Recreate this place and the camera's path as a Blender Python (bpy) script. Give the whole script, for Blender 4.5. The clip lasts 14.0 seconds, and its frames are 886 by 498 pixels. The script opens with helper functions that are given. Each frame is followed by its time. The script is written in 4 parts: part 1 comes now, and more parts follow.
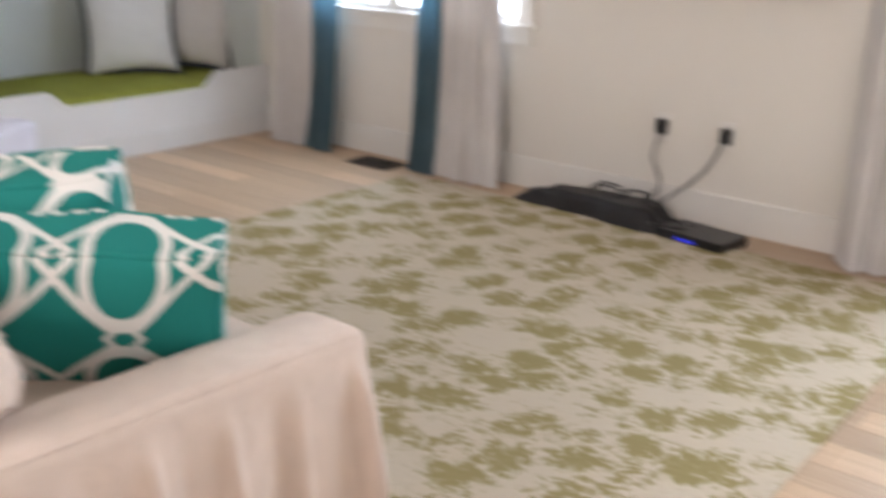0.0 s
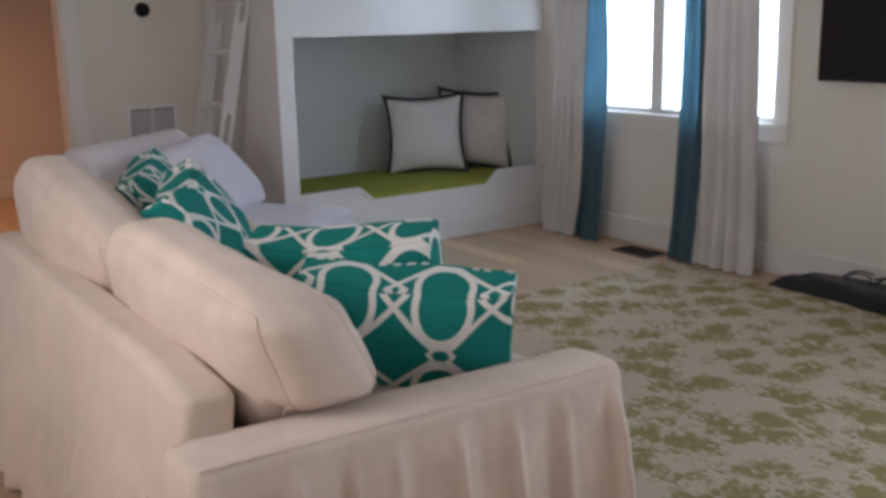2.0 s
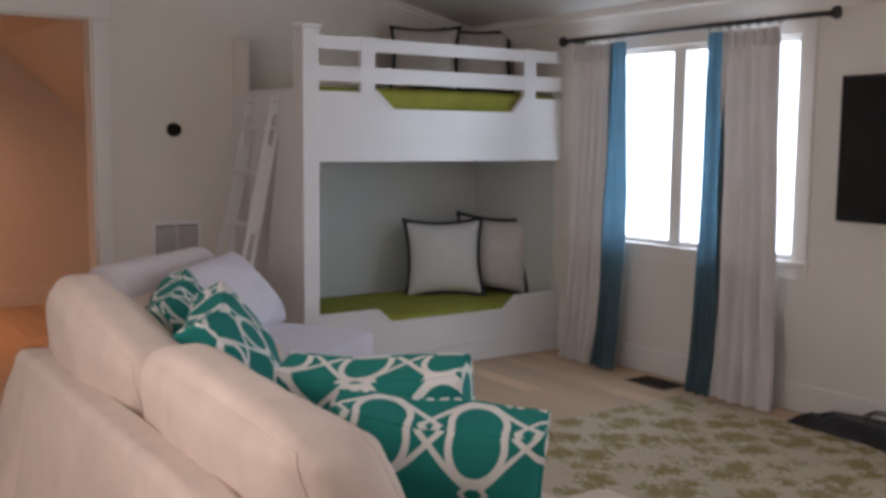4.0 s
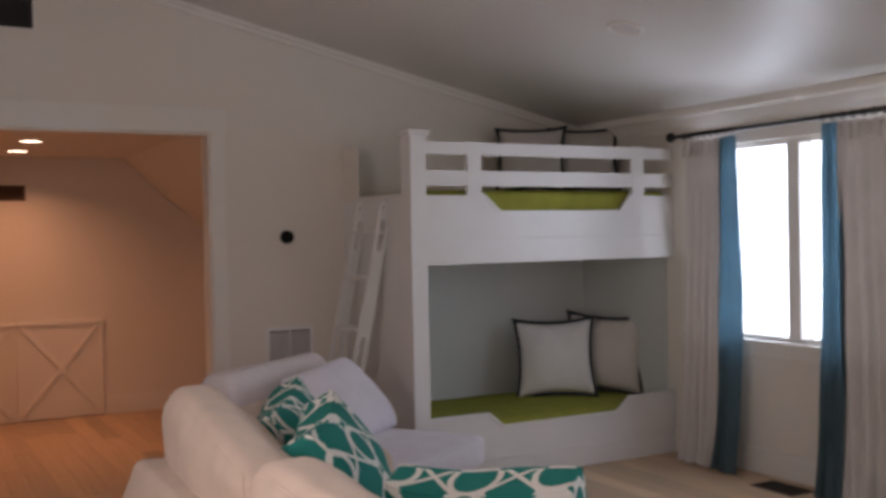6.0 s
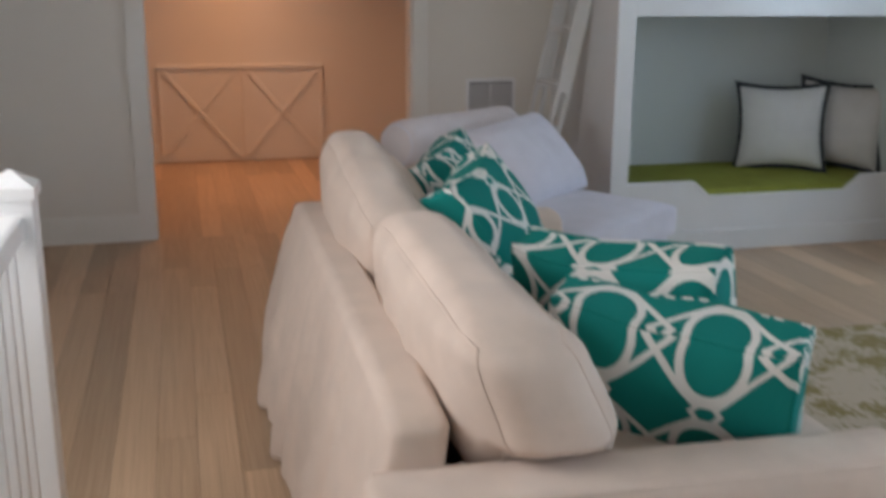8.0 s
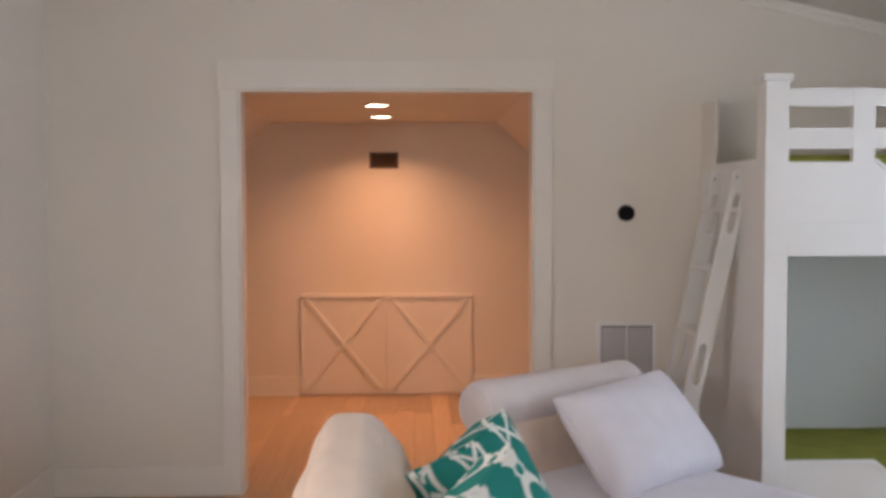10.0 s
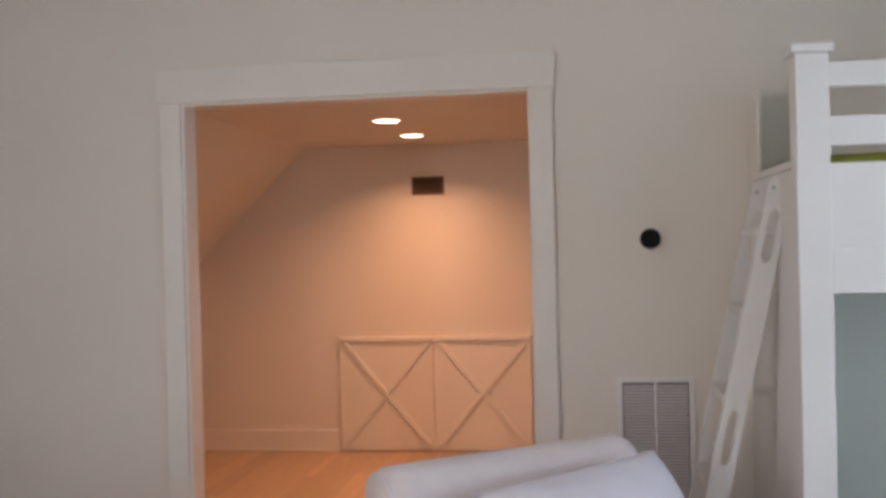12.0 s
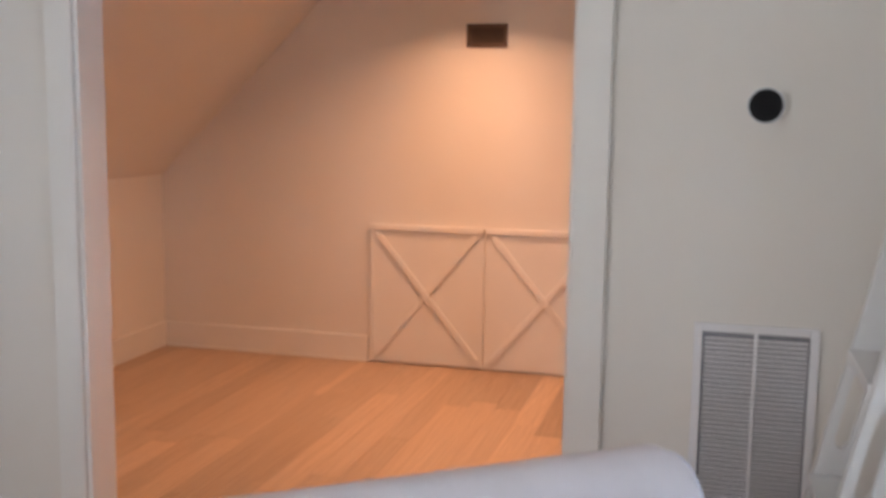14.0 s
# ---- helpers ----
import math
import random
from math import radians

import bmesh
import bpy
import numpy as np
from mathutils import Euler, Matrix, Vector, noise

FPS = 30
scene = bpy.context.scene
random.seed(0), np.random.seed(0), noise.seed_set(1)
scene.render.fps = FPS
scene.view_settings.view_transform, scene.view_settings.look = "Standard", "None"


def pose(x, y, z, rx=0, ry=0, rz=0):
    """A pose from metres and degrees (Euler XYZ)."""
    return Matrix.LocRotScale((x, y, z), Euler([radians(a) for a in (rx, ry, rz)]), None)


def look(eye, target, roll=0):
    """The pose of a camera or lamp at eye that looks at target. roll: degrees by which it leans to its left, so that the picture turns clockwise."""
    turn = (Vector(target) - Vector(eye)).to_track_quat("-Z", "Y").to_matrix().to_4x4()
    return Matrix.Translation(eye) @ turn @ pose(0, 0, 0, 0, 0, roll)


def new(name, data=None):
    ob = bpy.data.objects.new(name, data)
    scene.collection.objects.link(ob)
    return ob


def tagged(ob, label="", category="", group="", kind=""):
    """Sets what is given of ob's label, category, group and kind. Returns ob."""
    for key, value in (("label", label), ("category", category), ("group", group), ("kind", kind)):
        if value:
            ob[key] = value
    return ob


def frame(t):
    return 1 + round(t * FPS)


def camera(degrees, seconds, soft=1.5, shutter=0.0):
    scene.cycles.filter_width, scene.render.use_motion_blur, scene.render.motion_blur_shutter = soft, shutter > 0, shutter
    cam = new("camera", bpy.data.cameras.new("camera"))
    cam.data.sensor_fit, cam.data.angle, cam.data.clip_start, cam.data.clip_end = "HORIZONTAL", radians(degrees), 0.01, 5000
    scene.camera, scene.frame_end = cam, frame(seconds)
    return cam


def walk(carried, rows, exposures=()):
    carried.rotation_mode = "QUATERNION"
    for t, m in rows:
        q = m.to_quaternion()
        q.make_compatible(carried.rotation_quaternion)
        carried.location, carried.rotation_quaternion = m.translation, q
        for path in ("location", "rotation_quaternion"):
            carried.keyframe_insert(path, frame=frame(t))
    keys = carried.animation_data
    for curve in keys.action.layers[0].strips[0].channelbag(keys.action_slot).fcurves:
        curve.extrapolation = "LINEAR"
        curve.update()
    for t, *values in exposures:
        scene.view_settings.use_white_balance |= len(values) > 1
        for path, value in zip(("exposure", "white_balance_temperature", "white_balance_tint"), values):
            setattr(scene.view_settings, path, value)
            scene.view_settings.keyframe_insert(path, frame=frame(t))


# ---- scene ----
cam = camera(47.6, 14.0, soft=3.4, shutter=0.5)
PATH = [
    (0, (0.183, 0.361, 1.293), (-1.01, 1.834, 0.654), 1.3),
    (0.3, (0.340, 0.275, 1.352), (-1.098, 1.544, 0.800), -1.6),
    (0.5, (0.398, 0.24, 1.374), (-1.12, 1.44, 0.87), -2.2),
    (1, (0.499, 0.083, 1.362), (-1.086, 1.214, 0.905), -1.3),
    (1.5, (0.566, 0.002, 1.353), (-1.002, 1.149, 0.882), -0.9),
    (2, (0.598, -0.041, 1.353), (-0.991, 1.088, 0.907), -1.3),
    (4.5, (0.571, -0.121, 1.42), (-1.077, 1.002, 1.269), 0.6),
    (5, (0.569, -0.122, 1.428), (-1.128, 0.934, 1.359), -0.3),
    (5.5, (0.572, -0.119, 1.444), (-1.157, 0.887, 1.436), -0.7),
    (6, (0.56, -0.091, 1.444), (-1.192, 0.873, 1.415), -1.1),
    (6.5, (0.527, 0.047, 1.43), (-1.316, 0.818, 1.343), -0.6),
    (7, (0.487, 0.202, 1.377), (-1.339, 0.929, 1.006), 1.4),
    (7.5, (0.481, 0.225, 1.346), (-1.308, 0.94, 0.811), 0.9),
    (8, (0.414, 0.284, 1.389), (-1.461, 0.771, 0.892), 0.3),
    (8.2, (0.372, 0.322, 1.408), (-1.531, 0.756, 0.974), -0.5),
    (8.5, (0.277, 0.404, 1.427), (-1.686, 0.726, 1.219), 0.8),
    (9, (0.126, 0.565, 1.465), (-1.861, 0.749, 1.335), 0.0),
    (11.5, (-1.003, 1.667, 1.493), (-2.995, 1.49, 1.495), 0.1),
    (12, (-1.263, 1.82, 1.462), (-3.244, 1.54, 1.444), -1.4),
    (12.5, (-1.592, 1.934, 1.463), (-3.571, 1.656, 1.368), -0.9),
    (13, (-1.949, 2.021, 1.415), (-3.9, 1.6, 1.29), -0.8),
    (13.5, (-2.341, 2.049, 1.389), (-4.254, 1.543, 1.099), -0.3),
    (14, (-2.758, 1.967, 1.41), (-4.672, 1.453, 1.147), 0.8),
]
EXPOSURE = [(0.0, 0.0, 6600, 19), (0.5, -0.17, 6400, 16), (1.5, -0.9, 6200, 16), (2.2, -1.0, 6250, 17), (4.4, -1.15, 6750, 24), (6.0, -1.35, 7000, 27), (7.5, -1.25, 6000, 16), (8.0, -0.92, 6100, 12), (8.5, -0.57, 6550, 17), (9.0, -0.42, 6750, 19), (12.5, -0.35, 6260, 16), (14.0, -0.02, 5900, 13)]
walk(cam, [(t, look(eye, target, roll)) for t, eye, target, roll in PATH], EXPOSURE)

# ---- world and light ----
world = bpy.data.worlds.new("world")
world.use_nodes = True
scene.world = world
wn = world.node_tree.nodes
wl = world.node_tree.links
sky = wn.new("ShaderNodeTexSky")
sky.sky_type, sky.sun_disc = "NISHITA", False
sky.sun_elevation, sky.sun_rotation = radians(52), radians(200)
wl.new(sky.outputs[0], wn["Background"].inputs[0])
wn["Background"].inputs[1].default_value = 0.12


def lamp(name, kind, energy, colour, m, size=None, size_y=None, shape="RECTANGLE"):
    data = bpy.data.lights.new(name, kind)
    data.energy, data.color = energy, colour
    if kind == "AREA":
        data.shape = shape
        data.size = size
        if size_y:
            data.size_y = size_y
    ob = new(name, data)
    ob.matrix_world = m
    return ob


sun = lamp("sun", "SUN", 1.2, (1.0, 0.96, 0.9), look((0, -8, 11), (0, 0, 0)))
sun.data.angle = radians(10)

# plan, in metres
XA, YW, XF, YL, XB = -5.425, 4.385, -8.123, -0.87, 2.3
BX, BY = -4.45, 2.465            # front and side of the bunk
OY0, OY1, OZ = 0.1, 1.61, 2.08   # cased opening
WZ0, WZ1 = 0.79, 1.955           # window sill and head


def ceil_z(y):
    return 2.19 + 0.226 * (YW - y)


DAY = (0.71, 0.86, 1.0)
lamp("window_daylight", "AREA", 58, DAY, look((-3.455, YW + 0.13, 1.37), (-3.455, 0, 1.2)), 1.6, 1.12)
lamp("window_daylight_far", "AREA", 57, DAY, look((0.2, YW + 0.13, 1.37), (0.2, 0, 1.2)), 1.6, 1.12)
# fill light through an unseen opening added in the east wall
lamp("added_fill_behind", "AREA", 24, (1.0, 0.95, 0.89), look((XB + 0.1, 1.4, 1.5), (-3, 1.4, 1.0)), 1.8, 1.3)
# added fill for sofa back and newel, from an invented south window
lamp("added_fill_south", "AREA", 63, (1.0, 0.945, 0.885), look((-1.5, YL - 0.1, 1.55), (-1.8, 2, 0.9)), 1.15, 1.2)
WARM = (1.0, 0.475, 0.23)
for lx in (-6.70, -7.52):
    lamp("downlight_lamp", "AREA", 12.4, WARM, look((lx, 0.755, 2.105), (lx, 0.755, 0)), 0.13, shape="DISK").data.spread = radians(138)


# ---- materials ----
def mat(name, colour, rough=0.6, metal=0.0, vary=0.06, scale=6.0, fine=120.0, bump=0.05, spec=0.5, coat=0.0, sheen=0.0, crease=0.0):
    m = bpy.data.materials.new(name)
    m.use_nodes = True
    n, l = m.node_tree.nodes, m.node_tree.links
    b = n["Principled BSDF"]
    b.inputs["Metallic"].default_value = metal
    b.inputs["Specular IOR Level"].default_value = spec
    b.inputs["Coat Weight"].default_value = coat
    b.inputs["Sheen Weight"].default_value = sheen
    tc = n.new("ShaderNodeTexCoord")
    n1 = n.new("ShaderNodeTexNoise")
    n1.inputs["Scale"].default_value, n1.inputs["Detail"].default_value = scale, 5
    n2 = n.new("ShaderNodeTexNoise")
    n2.inputs["Scale"].default_value, n2.inputs["Detail"].default_value = fine, 3
    l.new(tc.outputs["Object"], n1.inputs["Vector"])
    l.new(tc.outputs["Object"], n2.inputs["Vector"])
    r = n.new("ShaderNodeValToRGB")
    r.color_ramp.elements[0].position, r.color_ramp.elements[1].position = 0.3, 0.7
    r.color_ramp.elements[0].color = (*[max(0, c * (1 - vary)) for c in colour], 1)
    r.color_ramp.elements[1].color = (*[min(1, c * (1 + vary)) for c in colour], 1)
    l.new(n1.outputs[0], r.inputs[0])
    l.new(r.outputs[0], b.inputs["Base Color"])
    mr = n.new("ShaderNodeMapRange")
    mr.inputs[3].default_value, mr.inputs[4].default_value = max(0, rough - 0.08), min(1, rough + 0.08)
    l.new(n1.outputs[0], mr.inputs[0])
    l.new(mr.outputs[0], b.inputs["Roughness"])
    bp = n.new("ShaderNodeBump")
    bp.inputs["Strength"].default_value, bp.inputs["Distance"].default_value = bump, 0.01
    height = n2.outputs[0]
    if crease:
        # soft wrinkles of a stuffed or hanging cloth, under the weave
        n3 = n.new("ShaderNodeTexNoise")
        n3.inputs["Scale"].default_value, n3.inputs["Detail"].default_value, n3.inputs["Distortion"].default_value = 9, 3, 1.8
        l.new(tc.outputs["Object"], n3.inputs["Vector"])
        k = n.new("ShaderNodeMath")
        k.operation = "MULTIPLY_ADD"
        l.new(n3.outputs[0], k.inputs[0])
        k.inputs[1].default_value = crease
        l.new(n2.outputs[0], k.inputs[2])
        height = k.outputs[0]
    l.new(height, bp.inputs["Height"])
    l.new(bp.outputs[0], b.inputs["Normal"])
    return m


def math_node(n, l, op, a, b=None, c=None):
    k = n.new("ShaderNodeMath")
    k.operation = op
    for i, v in enumerate((a, b, c)):
        if v is None:
            continue
        if isinstance(v, (int, float)):
            k.inputs[i].default_value = v
        else:
            l.new(v, k.inputs[i])
    return k.outputs[0]


M_WALL = mat("wall_paint", (0.77, 0.73, 0.665), 0.55, vary=0.02, scale=1.5, fine=180, bump=0.06)
M_CEIL = mat("ceiling_paint", (0.69, 0.67, 0.64), 0.42, vary=0.02, scale=1.2, fine=60, bump=0.03)
M_TRIM = mat("trim_paint", (0.80, 0.775, 0.725), 0.35, vary=0.02, scale=4, fine=90, bump=0.03)
M_BUNK = mat("bunk_paint", (0.74, 0.74, 0.73), 0.38, vary=0.02, scale=4, fine=90, bump=0.03)
M_SAGE = mat("pale_grey_green", (0.60, 0.63, 0.61), 0.6, vary=0.02, scale=2, fine=150, bump=0.05)
M_LINEN = mat("blush_linen", (0.735, 0.60, 0.50), 0.9, vary=0.06, scale=9, fine=420, bump=0.35, spec=0.15, sheen=0.2, crease=2.2)
# cool blue of the window light mixed into the pale linen's colour
M_GREYLINEN = mat("linen_window_tint", (0.70, 0.68, 0.74), 0.9, vary=0.04, scale=9, fine=420, bump=0.3, spec=0.15, sheen=0.2, crease=2.0)
# linen for the chair's roll, with less window blue in its colour
M_ROSELINEN = mat("linen_slight_window_tint", (0.71, 0.645, 0.64), 0.9, vary=0.05, scale=9, fine=420, bump=0.3, spec=0.15, sheen=0.2, crease=2.0)
M_WHITEFAB = mat("white_cotton", (0.68, 0.68, 0.67), 0.9, vary=0.03, scale=12, fine=400, bump=0.2, spec=0.15)
M_GREYFAB = mat("oatmeal_cotton", (0.60, 0.57, 0.54), 0.9, vary=0.04, scale=12, fine=400, bump=0.2, spec=0.15)
M_CHAR = mat("charcoal_cotton", (0.045, 0.05, 0.055), 0.85, vary=0.1, scale=20, fine=400, bump=0.2, spec=0.2)
M_GREEN = mat("olive_coverlet", (0.27, 0.28, 0.05), 0.9, vary=0.12, scale=10, fine=260, bump=0.35, spec=0.15, crease=2.0)
M_CURT = mat("ivory_curtain", (0.72, 0.685, 0.66), 0.9, vary=0.05, scale=6, fine=350, bump=0.25, spec=0.1, crease=1.5)
M_TEALBAND = mat("blue_teal_curtain", (0.19, 0.295, 0.345), 0.85, vary=0.08, scale=6, fine=350, bump=0.2, spec=0.2)


def sheer(m, share):
    """Lets some daylight through a cloth."""
    n, l = m.node_tree.nodes, m.node_tree.links
    b, out = n["Principled BSDF"], n["Material Output"]
    tr, mx = n.new("ShaderNodeBsdfTranslucent"), n.new("ShaderNodeMixShader")
    l.new(b.inputs["Base Color"].links[0].from_socket, tr.inputs[0])
    mx.inputs[0].default_value = share
    l.new(b.outputs[0], mx.inputs[1])
    l.new(tr.outputs[0], mx.inputs[2])
    l.new(mx.outputs[0], out.inputs[0])


sheer(M_TEALBAND, 0.7)
sheer(M_CURT, 0.12)
M_BLACK = mat("black_iron", (0.015, 0.014, 0.014), 0.45, vary=0.2, fine=200, bump=0.05)
M_PLASTIC = mat("black_plastic", (0.012, 0.012, 0.014), 0.3, vary=0.1, bump=0.02)
M_MATT = mat("matt_black", (0.010, 0.010, 0.011), 0.75, vary=0.1, spec=0.2)
M_SCREEN = mat("screen_glass", (0.006, 0.006, 0.007), 0.12, vary=0.05, bump=0.0)
M_CLOTH = mat("black_cloth", (0.012, 0.011, 0.013), 0.5, vary=0.2, fine=60, bump=0.6)
M_BRONZE = mat("bronze_metal", (0.10, 0.065, 0.045), 0.5, metal=0.4, vary=0.2, fine=200)
M_VENTDARK = mat("duct_dark", (0.02, 0.018, 0.016), 0.8)
M_GRILLE = mat("grille_paint", (0.80, 0.79, 0.79), 0.4, vary=0.03)
M_GRILLEIN = mat("grille_gap_shade", (0.24, 0.24, 0.26), 0.7)
M_DOOR = mat("door_paint", (0.66, 0.71, 0.72), 0.4, vary=0.02)
M_STEEL = mat("steel", (0.5, 0.5, 0.5), 0.3, metal=1.0)
M_SUB = mat("subfloor", (0.18, 0.12, 0.075), 0.9)
M_OUT = mat("lawn", (0.10, 0.13, 0.05), 0.95, vary=0.3, scale=2)


def emit(name, colour, strength):
    m = bpy.data.materials.new(name)
    m.use_nodes = True
    b = m.node_tree.nodes["Principled BSDF"]
    b.inputs["Base Color"].default_value = (*colour, 1)
    b.inputs["Emission Color"].default_value = (*colour, 1)
    b.inputs["Emission Strength"].default_value = strength
    return m


M_LAMP = emit("lamp_glow", (1.0, 0.8, 0.6), 12)
M_LED = emit("blue_led", (0.03, 0.05, 0.8), 0.7)


def glass():
    m = bpy.data.materials.new("window_glass")
    m.use_nodes = True
    b = m.node_tree.nodes["Principled BSDF"]
    b.inputs["Base Color"].default_value = (0.95, 0.98, 1, 1)
    b.inputs["Transmission Weight"].default_value = 1
    b.inputs["Roughness"].default_value = 0.02
    b.inputs["IOR"].default_value = 1.05
    return m


M_GLASS = glass()


def oak():
    m = bpy.data.materials.new("light_oak")
    m.use_nodes = True
    n, l = m.node_tree.nodes, m.node_tree.links
    b = n["Principled BSDF"]
    tc, oi = n.new("ShaderNodeTexCoord"), n.new("ShaderNodeObjectInfo")
    sh = n.new("ShaderNodeVectorMath")
    sh.operation = "MULTIPLY_ADD"
    cv = n.new("ShaderNodeCombineXYZ")
    for i in range(3):
        l.new(oi.outputs["Random"], cv.inputs[i])
    l.new(cv.outputs[0], sh.inputs[0])
    sh.inputs[1].default_value = (31, 17, 5)
    l.new(tc.outputs["Object"], sh.inputs[2])
    mp = n.new("ShaderNodeMapping")
    mp.inputs["Scale"].default_value = (1.2, 14, 14)
    l.new(sh.outputs[0], mp.inputs["Vector"])
    g = n.new("ShaderNodeTexNoise")
    g.inputs["Scale"].default_value, g.inputs["Detail"].default_value, g.inputs["Distortion"].default_value = 3.0, 8, 0.8
    l.new(mp.outputs[0], g.inputs["Vector"])
    r = n.new("ShaderNodeValToRGB")
    r.color_ramp.elements[0].position, r.color_ramp.elements[1].position = 0.3, 0.72
    r.color_ramp.elements[0].color, r.color_ramp.elements[1].color = (0.42, 0.28, 0.17, 1), (0.66, 0.48, 0.32, 1)
    l.new(g.outputs[0], r.inputs[0])
    hs = n.new("ShaderNodeHueSaturation")
    v = math_node(n, l, "MULTIPLY_ADD", oi.outputs["Random"], 0.42, 0.78)
    l.new(v, hs.inputs["Value"])
    l.new(r.outputs[0], hs.inputs["Color"])
    l.new(hs.outputs[0], b.inputs["Base Color"])
    b.inputs["Roughness"].default_value = 0.42
    bp = n.new("ShaderNodeBump")
    bp.inputs["Strength"].default_value, bp.inputs["Distance"].default_value = 0.12, 0.004
    l.new(g.outputs[0], bp.inputs["Height"])
    l.new(bp.outputs[0], b.inputs["Normal"])
    return m


M_OAK = oak()


def trellis():
    """Teal cotton with an interlaced ivory trellis, in the cloth's own coordinates."""
    m = bpy.data.materials.new("teal_trellis_cotton")
    m.use_nodes = True
    n, l = m.node_tree.nodes, m.node_tree.links
    b = n["Principled BSDF"]
    uv = n.new("ShaderNodeUVMap")
    se = n.new("ShaderNodeSeparateXYZ")
    l.new(uv.outputs[0], se.inputs[0])
    u, v = se.outputs[0], se.outputs[1]

    def cell(a, off):
        return math_node(n, l, "SUBTRACT", math_node(n, l, "FRACT", math_node(n, l, "ADD", a, off)), 0.5)

    def dist(a, b):
        return math_node(n, l, "SQRT", math_node(n, l, "ADD", math_node(n, l, "MULTIPLY", a, a), math_node(n, l, "MULTIPLY", b, b)))

    def band(d, r, half):
        return math_node(n, l, "LESS_THAN", math_node(n, l, "ABSOLUTE", math_node(n, l, "SUBTRACT", d, r)), half)
    pu, pv, qv = cell(u, 0.0), cell(v, 0.0), cell(v, 0.5)
    # rings in columns, straight straps crossing beside them, a flat six-sided knot above and below each ring
    au, aq = math_node(n, l, "ABSOLUTE", pu), math_node(n, l, "ABSOLUTE", qv)
    ring = dist(pu, math_node(n, l, "MULTIPLY", pv, 0.82))
    knot = math_node(n, l, "MAXIMUM", math_node(n, l, "MULTIPLY", aq, 1.4), math_node(n, l, "MULTIPLY_ADD", aq, 0.7, au))
    diamond = math_node(n, l, "ADD", au, math_node(n, l, "ABSOLUTE", pv))
    straps = math_node(n, l, "MULTIPLY", band(diamond, 0.5, 0.043), math_node(n, l, "GREATER_THAN", knot, 0.13))
    w = math_node(n, l, "MAXIMUM", math_node(n, l, "MAXIMUM", band(ring, 0.285, 0.037), band(knot, 0.13, 0.031)), straps)
    mix = n.new("ShaderNodeMix")
    mix.data_type = "RGBA"
    l.new(w, mix.inputs[0])
    tn = n.new("ShaderNodeTexNoise")
    tn.inputs["Scale"].default_value = 300
    mr = n.new("ShaderNodeValToRGB")
    mr.color_ramp.elements[0].color, mr.color_ramp.elements[1].color = (0.008, 0.185, 0.165, 1), (0.018, 0.255, 0.22, 1)
    l.new(tn.outputs[0], mr.inputs[0])
    l.new(mr.outputs[0], mix.inputs[6])
    mix.inputs[7].default_value = (0.77, 0.76, 0.72, 1)
    l.new(mix.outputs[2], b.inputs["Base Color"])
    b.inputs["Roughness"].default_value = 0.85
    b.inputs["Specular IOR Level"].default_value = 0.15
    bp = n.new("ShaderNodeBump")
    bp.inputs["Strength"].default_value, bp.inputs["Distance"].default_value = 0.2, 0.003
    l.new(tn.outputs[0], bp.inputs["Height"])
    l.new(bp.outputs[0], b.inputs["Normal"])
    return m


M_TRELLIS = trellis()


